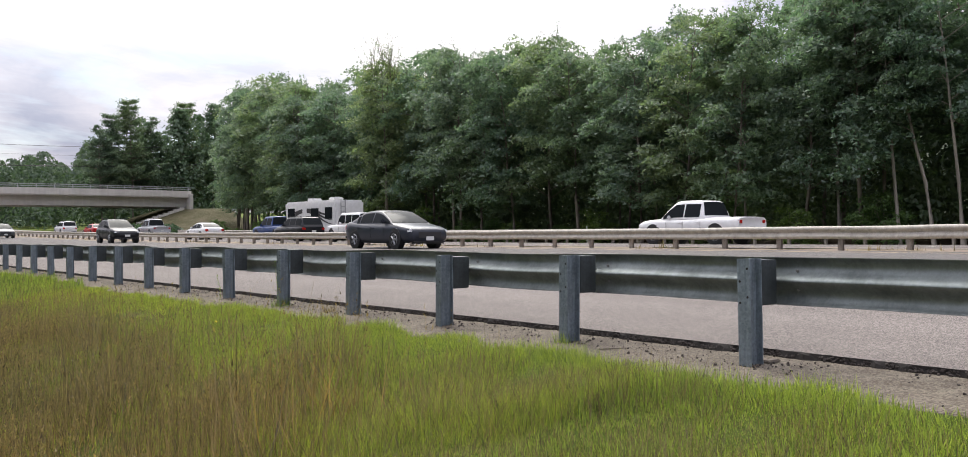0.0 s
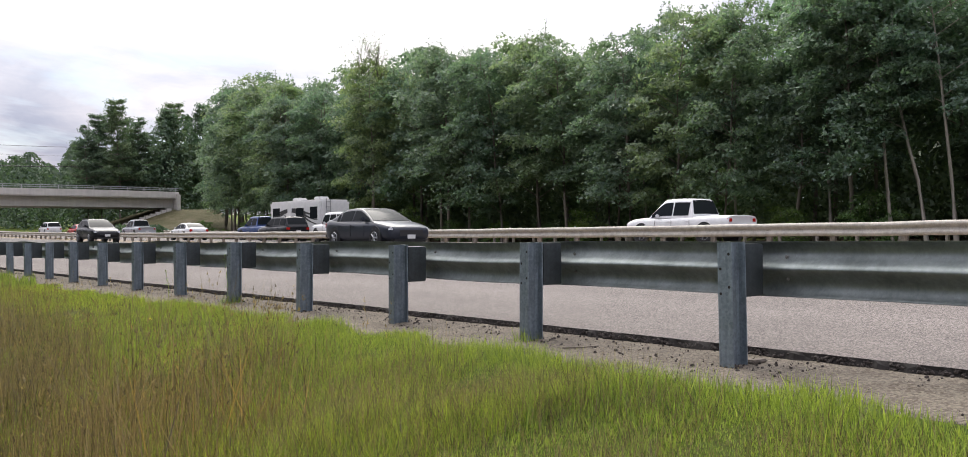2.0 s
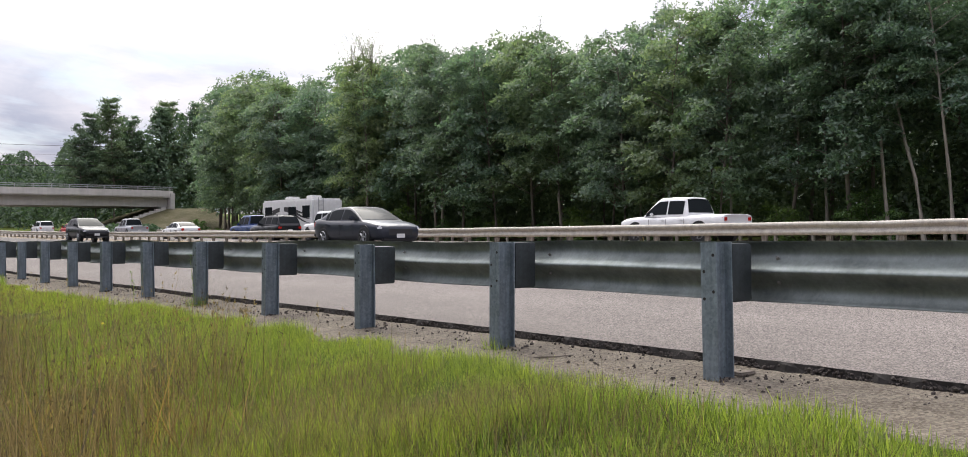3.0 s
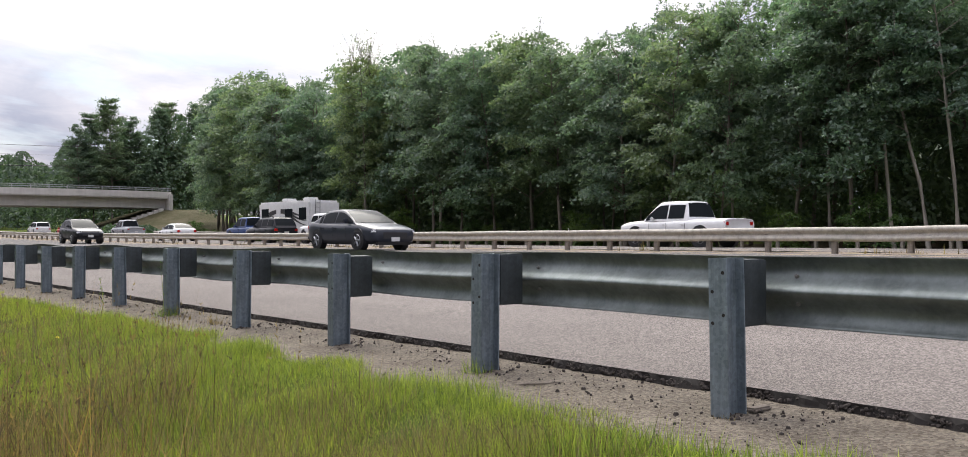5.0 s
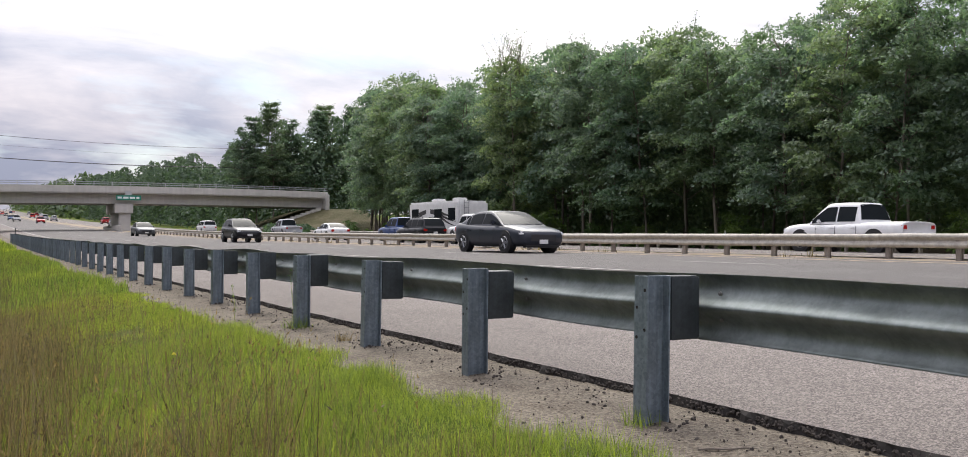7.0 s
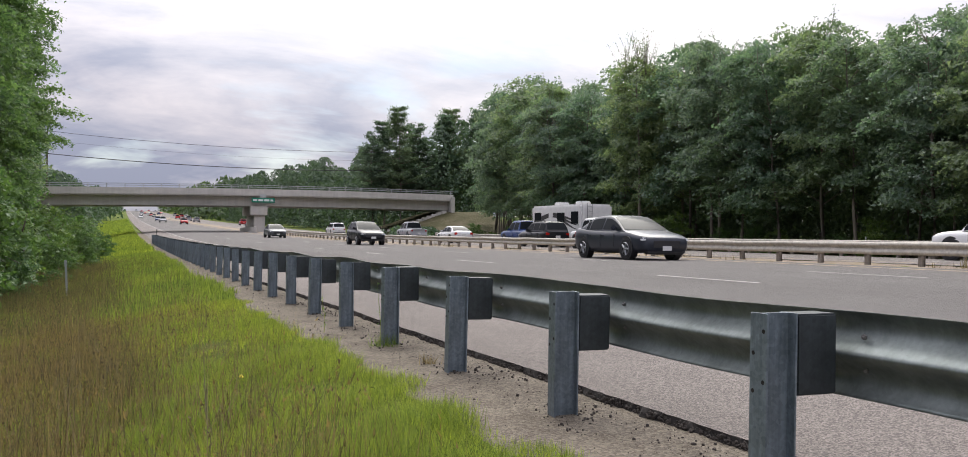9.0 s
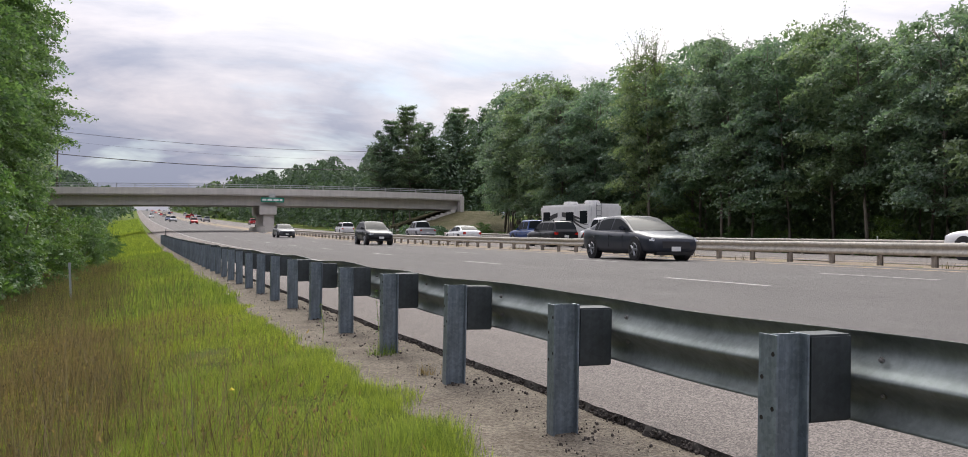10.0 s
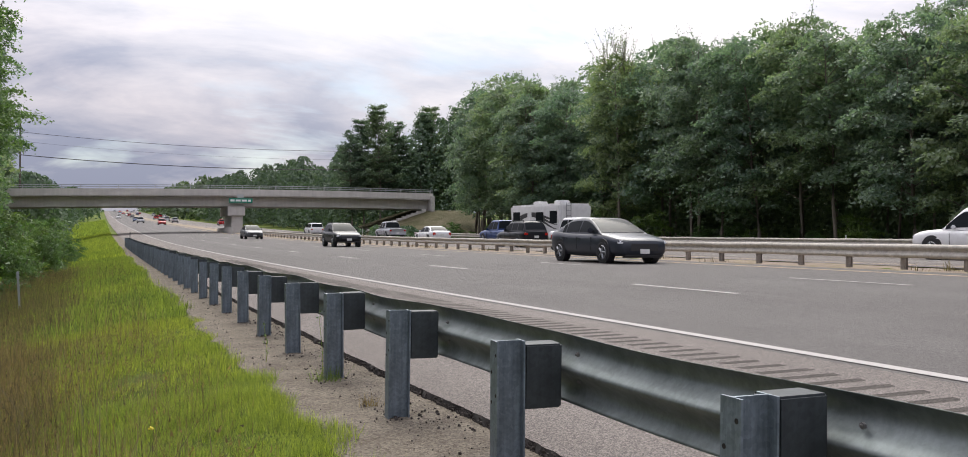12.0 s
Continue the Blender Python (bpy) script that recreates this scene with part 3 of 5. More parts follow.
def spray_leaves(rng, c, way, s, density, leaf):
    """Leaves of one flat bough: a ragged fan that droops towards its rim."""
    count = int(density * s * s * rng.uniform(0.7, 1.2)) + 12
    a = rng.uniform(0, 2 * np.pi, count)
    u = np.sqrt(rng.random(count))
    r = s * u * (1 + 0.28 * np.sin(5 * a + rng.uniform(0, 6)) + 0.16 * np.sin(11 * a + rng.uniform(0, 6)))
    f, b = r * np.cos(a) * 1.2, r * np.sin(a) * 0.85
    out, side = np.array((math.cos(way), math.sin(way), 0.0)), np.array((-math.sin(way), math.cos(way), 0.0))
    tilt = rng.uniform(0.0, 0.45)
    p = c + f[:, None] * out + b[:, None] * side
    p[:, 2] += -tilt * f - 0.3 * u * r + rng.normal(size=count) * 0.16 * s
    n = rng.normal(size=(count, 3)) * 0.46 + (0, 0, 0.7) + 0.45 * tilt * out + out * 0.25
    return p, n, rng.uniform(0.6, 1.3, count) * leaf


def broadleaf(name, seed, height, base, radius, lobes, density, leaf, bark, label, leaf_mat=None, shoots=0, shoot_len=1.0, fan=0.22, bough=0.8):
    """A tree whose limbs carry tiers of flat leafy boughs with gaps between."""
    rng = np.random.default_rng(seed)
    rnd = random.Random(seed)
    tree = tagged(new(name), label, "tree", "woods beside the highway")
    bend = rnd.uniform(-0.7, 0.7), rnd.uniform(-0.5, 0.5)
    pts = [Vector((bend[0] * (i / 7) ** 2 + 0.1 * math.sin(i * 1.7 + seed), bend[1] * (i / 7) ** 2, -0.4 + (height * 0.93 + 0.4) * i / 7)) for i in range(8)]
    r0 = height * 0.0088
    vs, fs = tube(pts, [r0 * (1.35 if i == 0 else 1 - 0.12 * i) for i in range(8)], 6)
    pos, nrm, size, tops = [], [], [], []
    def limb(points, radii, sides=3):
        v2, f2 = tube(points, radii, sides)
        off = len(vs)
        vs.extend(v2)
        fs.extend(tuple(j + off for j in f) for f in f2)
    def leafy(c, way, s):
        p, n, w = spray_leaves(rng, np.array(c), way, s, density, leaf)
        pos.append(p), nrm.append(n), size.append(w)
    for reach, way, z in limb_tips(rng, height, base, radius, lobes):
        k = max(0.06, min(0.97, (z - 0.35 * reach) / (height * 0.93)))
        i = min(6, int(k * 7))
        root = pts[i].lerp(pts[i + 1], k * 7 - i)
        tip = Vector((root.x + reach * math.cos(way), root.y + reach * math.sin(way), z))
        mid = root.lerp(tip, 0.55) + Vector((0, 0, 0.1 * reach))
        limb([root, mid, tip], [r0 * 0.34 * (1 - k * 0.5), r0 * 0.2, r0 * 0.06])
        tops.append(tip)
        leafy(tip, way, bough * rnd.uniform(0.7, 1.1))
        for q in range(max(2, round(1.7 * reach / bough))):
            u = rnd.uniform(0.3, 1.0)
            turn = way + rnd.choice((-1, 1)) * rnd.uniform(0.4, 1.2)
            at = root.lerp(tip, u)
            far = rnd.uniform(0.35, 1.1) * bough * 1.2
            end = at + Vector((far * math.cos(turn), far * math.sin(turn), rnd.uniform(-0.35, 0.4) * bough))
            if q % 2 == 0:
                limb([at, end], [r0 * 0.1, r0 * 0.03])
            leafy(end, turn, bough * rnd.uniform(0.55, 1.05))
    # thin leafy shoots that stand up out of the top
    tops.sort(key=lambda v: v.z)
    for i in range(shoots):
        c = tops[-1 - (i % (4 if fan > 0.5 else max(5, lobes // 2)))]
        root = c + Vector((rnd.gauss(0, 0.3) * bough, rnd.gauss(0, 0.3) * bough, -0.1))
        tip = root + Vector((rnd.gauss(0, fan), rnd.gauss(0, fan), shoot_len * rnd.uniform(0.5, 1.1)))
        limb([root, root.lerp(tip, 0.5), tip], [0.022, 0.016, 0.006])
        m = 26
        u = rng.random((m, 1)) ** 0.8
        p = np.array(root)[None] * (1 - u) + np.array(tip)[None] * u + rng.normal(size=(m, 3)) * (0.11, 0.11, 0.06)
        pos.append(p), nrm.append(rng.normal(size=(m, 3))), size.append(rng.uniform(0.5, 1.0, m) * leaf * 0.75)
    child("trunk", mesh_from("trunk", vs, fs, bark, True), tree)
    me = mesh_quads("crown", leaf_tris(np.vstack(pos), np.vstack(nrm), np.concatenate(size), rng), leaf_mat or LEAF, 3)
    child("crown", me, tree)
    return tree


def pine(name, seed, height, base, label):
    rng = np.random.default_rng(seed)
    rnd = random.Random(seed)
    tree = tagged(new(name), label, "tree", "woods beside the highway")
    pts = [Vector((0.15 * math.sin(i), 0.1 * math.cos(i * 2), -0.4 + (height + 0.3) * i / 8)) for i in range(9)]
    vs, fs = tube(pts, [height * 0.011 * (1 - i * 0.115) for i in range(9)], 7)
    pos, nrm, size = [], [], []
    z = base
    while z < height:
        t = (z - base) / (height - base)
        reach = (1.0 + 3.0 * max(0.0, 1 - t ** 2.0) * min(1, 0.5 + 2 * t)) * rnd.uniform(0.45, 1.3)
        for k in range(rnd.randint(4, 7)):
            a = rnd.uniform(0, 6.28)
            L = reach * rnd.uniform(0.6, 1.1)
            root = Vector((0, 0, z))
            tip = Vector((L * math.cos(a), L * math.sin(a), z + 0.3 * L + rnd.uniform(-0.2, 0.3)))
            v2, f2 = tube([root, root.lerp(tip, 0.5) - Vector((0, 0, 0.08 * L)), tip], [0.05, 0.035, 0.012], 4)
            off = len(vs)
            vs += v2
            fs += [tuple(j + off for j in f) for f in f2]
            m = int(60 * L)
            u = rng.uniform(0.3, 1.05, (m, 1))
            p = np.array(root)[None] * (1 - u) + np.array(tip)[None] * u + rng.normal(size=(m, 3)) * (0.34, 0.34, 0.16)
            pos.append(p)
            nrm.append(rng.normal(size=(m, 3)) * 0.5 + (0, 0, 0.9))
            size.append(rng.uniform(0.28, 0.5, m))
        z += rnd.uniform(0.5, 0.9)
    child("trunk", mesh_from("trunk", vs, fs, BARK, True), tree)
    child("crown", mesh_quads("crown", leaf_quads(np.vstack(pos), np.vstack(nrm), np.concatenate(size), rng, 0.4), NEEDLE), tree)
    return tree


def place(kinds, x, y, rnd, scale=1.0, sink=0.1, turn=None):
    src = rnd.choice(kinds)
    m = pose(x, y, land(x, y) - sink, rnd.uniform(-2, 2), rnd.uniform(-2, 2), rnd.uniform(0, 360) if turn is None else turn)
    ob = copy_thing(src, m)
    s = scale * rnd.uniform(0.92, 1.08)
    ob.scale = (s * rnd.uniform(0.92, 1.1), s * rnd.uniform(0.92, 1.1), s)
    return ob


SKYLINE_Y = [-25, 20, 28, 32, 36, 43, 46, 55, 62, 72, 83, 93, 110, 135]
SKYLINE_Z = [14.6, 14.6, 14.4, 14.0, 13.3, 13.2, 15.8, 15.6, 16.5, 15.8, 16.4, 18.0, 18.4, 18.6]


def canopy(y, back=0.0):
    """How high the woods across the road reach, in a row so far behind the front one."""
    k = (43 + back) / 43
    front = -3 + (y + 3) / k
    return 0.95 + (float(np.interp(front, SKYLINE_Y, SKYLINE_Z)) - 0.95) * k


def woods():
    rnd = random.Random(77)
    edge = [broadleaf("maple_tree", 100 + i, 13.0, 2.9 + 0.8 * (i % 3), 2.6, 32, 205, 0.19, BARK, "leafy green maple tree at the edge of the woods", None, 14) for i in range(6)]
    bare = [broadleaf("birch_tree", 140 + i, 14.6, 7.0, 2.4, 20, 205, 0.19, PALE_BARK, "slender pale-barked tree with a high green crown", None, 10) for i in range(2)]
    tall = [broadleaf("oak_tree", 160 + i, 15.0, 5.5, 3.0, 26, 105, 0.27, BARK, "tall green broadleaf tree inside the woods", None, 18, bough=1.0) for i in range(3)]
    shrub = [broadleaf("shrub", 180 + i, 2.7, 0.4, 1.2, 16, 520, 0.11, BARK, "low leafy green shrub under the trees", SHRUB_LEAF, 8, 0.5, bough=0.42) for i in range(3)]
    fine = [broadleaf("maple_tree", 120 + i, 13.4 + 0.4 * i, 0.7 + 0.5 * i, 2.7, 52, 430, 0.125, BARK, "leafy green maple tree at the edge of the woods", VERGE_LEAF, 16, bough=0.7) for i in range(3)]
    spike = broadleaf("ash_tree", 190, 16.0, 3.0, 2.3, 30, 205, 0.19, BARK, "tall tree with a sparse spiky bare-twigged top", LEAF, 46, 2.9, 0.6)
    pines = [pine("pine_tree", 200 + i, 20.0, 4.0, "tall dark white pine with layered branches") for i in range(2)]
    def reach(kinds, x, y, nominal, back, k=1.0):
        return place(kinds, x, y, rnd, k * (canopy(y, back) - land(x, y)) / nominal)
    # the woods across the road, front to back
    y = 2.0
    while y < 104:
        if not 15.5 < y < 21.5 and abs(y - 66.5) > 1.6:
            reach(edge, 38.2 + rnd.uniform(-1.4, 1.4), y, 13.5, 0.2, rnd.uniform(0.93, 1.05))
        y += rnd.uniform(2.9, 3.9)
    for x, y, lean, turn in ((38.0, 19.9, 7, 20), (38.0, 18.2, 11, 100), (38.2, 17.0, 4, 200), (38.9, 23.7, 2, 250), (38.3, 29.2, 2, 30), (39.5, 37.0, 3, 80)):
        ob = place(bare, x, y, rnd)
        ob.matrix_basis = pose(x, y, land(x, y) - 0.1, -lean, lean * 0.25, 0) @ pose(0, 0, 0, 0, 0, turn) @ Matrix.Diagonal((0.9, 0.9, (canopy(y) - 0.5) / 15.2, 1))
    y = 4.0
    while y < 110:
        reach(tall, 42.6 + rnd.uniform(-1.3, 1.3), y, 15.5, 4.6, rnd.uniform(0.93, 1.03))
        y += rnd.uniform(4.0, 5.2)
    y = 2.0
    while y < 124:
        reach(tall, 48.6 + rnd.uniform(-1.6, 1.6), y, 15.5, 10.6, rnd.uniform(0.92, 1.02))
        y += rnd.uniform(6.0, 7.5)
    for k in range(26):
        place(shrub, 37.0 + rnd.uniform(-0.4, 1.8), 20 + 92 * (k + rnd.random()) / 26, rnd, rnd.uniform(0.5, 1.2))
    copy_thing(spike, pose(37.4, 66.5, land(37.4, 66.5) - 0.1, 0, 0, 40))
    for x, y, top in ((40.6, 168.0, 20.6), (43.6, 171.0, 22.5), (46.2, 168.0, 25.2), (49.6, 170.0, 24.4), (53.4, 168.0, 26.0), (57.0, 171.0, 25.5), (61.0, 169.0, 26.0)):
        place(pines, x, y, rnd, (top - land(x, y)) / 20.3)
    for k in range(9):
        y = 105.0 + 4.0 * k
        x = 0.362 * y + 3.4 + rnd.uniform(-0.6, 1.4)
        place(edge, x, y, rnd, 1.36)
    # the woods behind the near verge
    y = 26.0
    while y < 150:
        x = -7.7 - rnd.uniform(0, 0.8) if y < 46 else -5.7 - 0.072 * y - rnd.uniform(0, 1.0)
        place(fine if y < 46 else tall if y < 80 or rnd.random() < 0.8 else pines, x, y, rnd, 1.0)
        y += rnd.uniform(3.8, 5.0)
    y = 24.0
    while y < 100:
        place(tall, -12.0 - 0.07 * (y - 24) - rnd.uniform(0, 2.5), y, rnd, 1.1)
        y += rnd.uniform(7, 9)
    for k in range(52):
        y = 15.5 + 118 * ((k + rnd.random()) / 52) ** 1.35
        place(shrub, -5.5 - 0.008 * y - rnd.uniform(0, 1.9), y, rnd, rnd.uniform(0.5, 1.25))
    for x, y, k in ((-4.9, 32, 0.7), (-4.6, 39, 0.6), (-4.3, 46, 0.75), (-3.7, 52, 0.55), (-4.5, 57, 0.85), (-3.5, 63, 0.6), (-5.2, 27, 0.75)):
        place(shrub, x, y, rnd, k)
    for t in edge + fine + bare + tall + shrub + pines + [spike]:
        for o in list(t.children_recursive):
            bpy.data.objects.remove(o)
        bpy.data.objects.remove(t)


woods()


def far_woods():
    """The endless woods farther off: many leaf sprays, too far to count the trees."""
    rng = np.random.default_rng(8)
    def belt(name, x0, x1, y0, y1, gap, hmin, hmax, leaf, per, label):
        pos, nrm, size = [], [], []
        trees = int((y1 - y0) / gap * max(1, (x1 - x0) / gap))
        for k in range(trees):
            x, y = rng.uniform(x0, x1), rng.uniform(y0, y1)
            h = rng.uniform(hmin, hmax)
            zb = land(min(max(x, -300), 300), y)
            m = per
            t = rng.random(m) ** 0.75
            a = rng.uniform(0, 2 * np.pi, m)
            lobe = 1 + 0.25 * np.sin(3 * a + k) + 0.2 * np.sin(9 * t + 2 * a + k)
            r = gap * 0.62 * np.sqrt(np.maximum(0.05, 1 - t ** 2.4)) * lobe * rng.uniform(0.6, 1.0, m)
            p = np.stack([x + r * np.cos(a), y + r * np.sin(a), zb + 0.3 + t * h], 1)
            pos.append(p)
            nrm.append(np.stack([np.cos(a), np.sin(a), np.full(m, 0.6)], 1) + rng.normal(size=(m, 3)) * 0.5)
            size.append(rng.uniform(0.6, 1.3, m) * leaf)
        me = mesh_quads(name, leaf_tris(np.vstack(pos), np.vstack(nrm), np.concatenate(size), rng, 0.9), FAR_LEAF, 3)
        tagged(new(name, me), label, "woods", kind="stuff")
    belt("woods_interior", 54, 70, -30, 136, 5.5, 13, 17, 0.6, 700, "dense dark green woods behind the first trees")
    belt("far_woods_east", 38, 66, 178, 420, 7.5, 13.0, 17.5, 0.6, 1100, "distant green woods beyond the bridge")
    belt("far_woods_west", -36, -11, 162, 420, 7.5, 8, 13, 0.6, 900, "distant green woods beyond the bridge")
    belt("hill_woods_east", 38, 80, 420, 1150, 16, 14, 20, 2.4, 200, "hazy green woods along the far hill")
    belt("hill_woods_west", -60, -10, 420, 1150, 16, 10, 16, 2.4, 200, "hazy green woods along the far hill")
    belt("near_woods_interior", -34, -19, 10, 150, 6.0, 12, 17, 0.7, 500, "dense green woods behind the verge")
    belt("woods_interior_near", 51, 76, -5, 70, 4.6, 12, 15, 0.5, 900, "dense dark green woods behind the first trees")
    belt("undergrowth", 40.5, 60, -25, 98, 3.6, 2.6, 6.0, 0.26, 560, "dark leafy undergrowth inside the woods")
    belt("bank_woods", 52, 66, 164, 185, 5.0, 17, 22, 0.5, 900, "dense woods beyond the end of the bridge")
    belt("far_verge_weeds", 33.5, 36.5, 110, 148, 2.2, 0.5, 1.6, 0.4, 90, "rough green weeds beside the opposite carriageway")


far_woods()


# ---- grass ----
def blades(name, x0, x1, y0, y1, count, hmin, hmax, width, mat, label, keep, lean=0.35, seed=1, fine=True):
    """Bent tapering blades; keep(x, y) gives the chance of one at a place."""
    rng = np.random.default_rng(seed)
    x, y = rng.uniform(x0, x1, count), rng.uniform(y0, y1, count)
    ok = rng.random(count) < keep(x, y)
    x, y = x[ok], y[ok]
    k = len(x)
    z = np.interp(x, CROSS_X, CROSS_Z) + np.array([along(v) for v in y]) - 0.01
    h = rng.uniform(hmin, hmax, k) * (0.6 + 0.7 * np.sin(x * 1.3 + np.sin(y * 0.9) * 2) ** 2 + 0.35 * np.sin(x * 4.1 + 2 * np.sin(y * 3.3)) * np.cos(y * 2.7))
    a = rng.uniform(0, 2 * np.pi, k)
    b = a + rng.normal(0, 0.6, k) + 1.57
    d = np.stack([np.cos(b), np.sin(b), np.zeros(k)], 1) * (rng.uniform(0.05, lean, k) * h)[:, None]
    side = np.stack([np.cos(a), np.sin(a), np.zeros(k)], 1) * (width * rng.uniform(0.6, 1.3, k) / 2)[:, None]
    p = np.stack([x, y, z], 1)
    up = np.array([0, 0, 1.0])[None]
    low, mid = p, p + d * 0.3 + up * (h * 0.55)[:, None]
    tip = p + d + up * h[:, None]
    if fine:
        co = np.empty((k, 3, 3))
        co[:, 0], co[:, 1], co[:, 2] = low - side, low + side, tip
    else:
        co = np.empty((k, 5, 3))
        co[:, 0], co[:, 1], co[:, 2], co[:, 3], co[:, 4] = low - side, low + side, mid + side * 0.8, tip, mid - side * 0.8
    ob = tagged(new(name, mesh_quads(name, co.reshape(-1, 3), mat, co.shape[1])), label, "grass", kind="stuff")
    return ob


def wave(x, y, f, s):
    return np.sin(x * f + s + 1.3 * np.sin(y * f * 0.6 + s)) * np.cos(y * f * 0.8 - s + np.sin(x * f))


def green(x, y):
    edge = -0.45 + 0.14 * wave(x, y, 2.0, 1) + 0.08 * np.sin(y * 5)
    inside = np.clip((edge - x) / 0.18, 0, 1)
    return inside * (1.0 - 0.5 * np.clip((-2.0 - x) / 1.2, 0, 1)) * (0.75 + 0.25 * wave(x, y, 1.2, 4))


def brown(x, y):
    band = 0.12 + 0.88 * np.clip((-1.35 - 0.08 * np.clip(y, 0, 14) - x + 0.5 * wave(x, y, 0.9, 2) + 0.35 * wave(x, y, 2.3, 6)) / 0.7, 0, 1)
    return band * np.clip(0.75 + 0.5 * wave(x, y, 1.7, 3), 0, 1) * np.clip((-0.8 - x) / 0.5, 0, 1)


def thin(x, y):
    rim = np.clip((x + 5.0) / 1.3, 0, 1) * np.clip((y + 2.5) / 1.2, 0, 1)
    return rim * np.clip((-0.7 - x) / 0.4, 0, 1) * (0.12 + 0.88 * np.clip((3.0 - y) / 2, 0, 1))


def clear(x, y):
    """Keep tall stalks away from the line walked."""
    d = np.minimum(np.hypot(x + 5, y + 4), np.minimum(np.hypot(x + 3.5, y + 2.8), np.hypot(x + 2, y + 0.7)))
    return np.clip((d - 1.7) / 0.9, 0, 1)


blades("grass_close", -3.4, -0.2, 0.0, 8.0, 330000, 0.03, 0.125, 0.0048, GRASS, "lush yellow-green grass on the sloping verge", green, 0.9, 13)
blades("grass_near", -7.0, -0.2, 0.0, 15, 440000, 0.035, 0.135, 0.007, GRASS, "lush yellow-green grass on the sloping verge", green, 0.7, 1)
blades("grass_start", -3.4, -0.2, -3.2, 0, 90000, 0.03, 0.12, 0.007, GRASS, "lush yellow-green grass on the sloping verge", green, 0.7, 11)
blades("grass_behind", -9.0, -0.2, -14, 0, 100000, 0.05, 0.15, 0.013, GRASS, "yellow-green grass on the sloping verge", green, 0.6, 12)
blades("grass_mid", -7, -0.2, 15, 55, 170000, 0.07, 0.2, 0.018, GRASS, "lush yellow-green grass on the sloping verge", green, 0.5, 2)
blades("grass_far", -8.5, -0.2, 55, 170, 80000, 0.12, 0.3, 0.06, GRASS, "green grass along the far verge", green, 0.5, 3)
blades("grass_beyond", -10, -0.2, 170, 420, 45000, 0.25, 0.6, 0.16, GRASS, "green grass along the verge beyond the bridge", green, 0.5, 14)
blades("dry_grass", -7.5, -0.7, -3, 14, 170000, 0.14, 0.42, 0.0052, DRY, "tall dry brown grass stalks in the verge", lambda x, y: brown(x, y) * clear(x, y) * np.clip((x + 7.5) / 1.5, 0, 1) * np.clip((y + 3) / 1.5, 0, 1), 0.35, 4)
blades("dry_grass_mid", -6.5, -0.8, 14, 45, 80000, 0.2, 0.45, 0.008, DRY, "tall dry brown grass stalks in the verge", brown, 0.35, 5)
blades("dead_straw", -5.0, -0.5, -2.5, 14, 190000, 0.06, 0.22, 0.0045, DRY, "short dead straw among green grass", thin, 0.8, 6)
blades("median_weeds", 16.2, 18.8, 0, 110, 9000, 0.05, 0.28, 0.03, DRY, "dry tufts of weeds in the median", lambda x, y: np.clip(wave(x, y, 1.1, 5) * 3 - 1.6, 0, 1), 0.7, 7)


def seed_stalks(name, count, x0, x1, y0, y1, seed, keep):
    """Thin leaning stalks that each end in a ragged brown seed head."""
    rng = np.random.default_rng(seed)
    x, y = rng.uniform(x0, x1, count), rng.uniform(y0, y1, count)
    ok = rng.random(count) < keep(x, y) * clear(x, y)
    x, y = x[ok], y[ok]
    k = len(x)
    p = np.stack([x, y, np.interp(x, CROSS_X, CROSS_Z) + np.array([along(v) for v in y])], 1)
    h = rng.uniform(0.28, 0.62, k)
    tip = p + np.stack([rng.normal(0.05, 0.13, k) * h * 1.6, rng.normal(0.03, 0.13, k) * h * 1.6, h], 1)
    tris = []
    a = rng.uniform(0, np.pi, k)
    side = np.stack([np.cos(a), np.sin(a), np.zeros(k)], 1)
    tris.append(np.stack([p - side * 0.0012, p + side * 0.0012, tip], 1))
    for q in range(7):
        u = rng.uniform(0.74, 1.0, (k, 1))
        c = p * (1 - u) + tip * u
        d = rng.normal(size=(k, 3)) * 0.010
        e = rng.normal(size=(k, 3)) * 0.003
        tris.append(np.stack([c - e, c + e, c + d + (0, 0, 0.022)], 1))
    co = np.concatenate(tris).reshape(-1, 3)
    tagged(new(name, mesh_quads(name, co, DRY, 3)), "brown grass stalks with ragged seed heads", "grass", kind="stuff")


seed_stalks("seed_grass", 3000, -5.5, -1.2, -2.5, 9.0, 71, lambda x, y: 0.15 + 0.85 * np.clip(wave(x, y, 1.5, 7) * 2, 0, 1))
seed_stalks("seed_grass", 4200, -6.0, -1.6, 1.0, 16.0, 72, brown)


def tuft(x, y, count, h, spread, mat, label, seed):
    def near(px, py):
        return np.exp(-((px - x) ** 2 + (py - y) ** 2) / spread ** 2)
    blades("grass_tuft", x - 2 * spread, x + 2 * spread, y - 2 * spread, y + 2 * spread, count, h * 0.5, h, 0.007, mat, label, near, 0.9, seed)


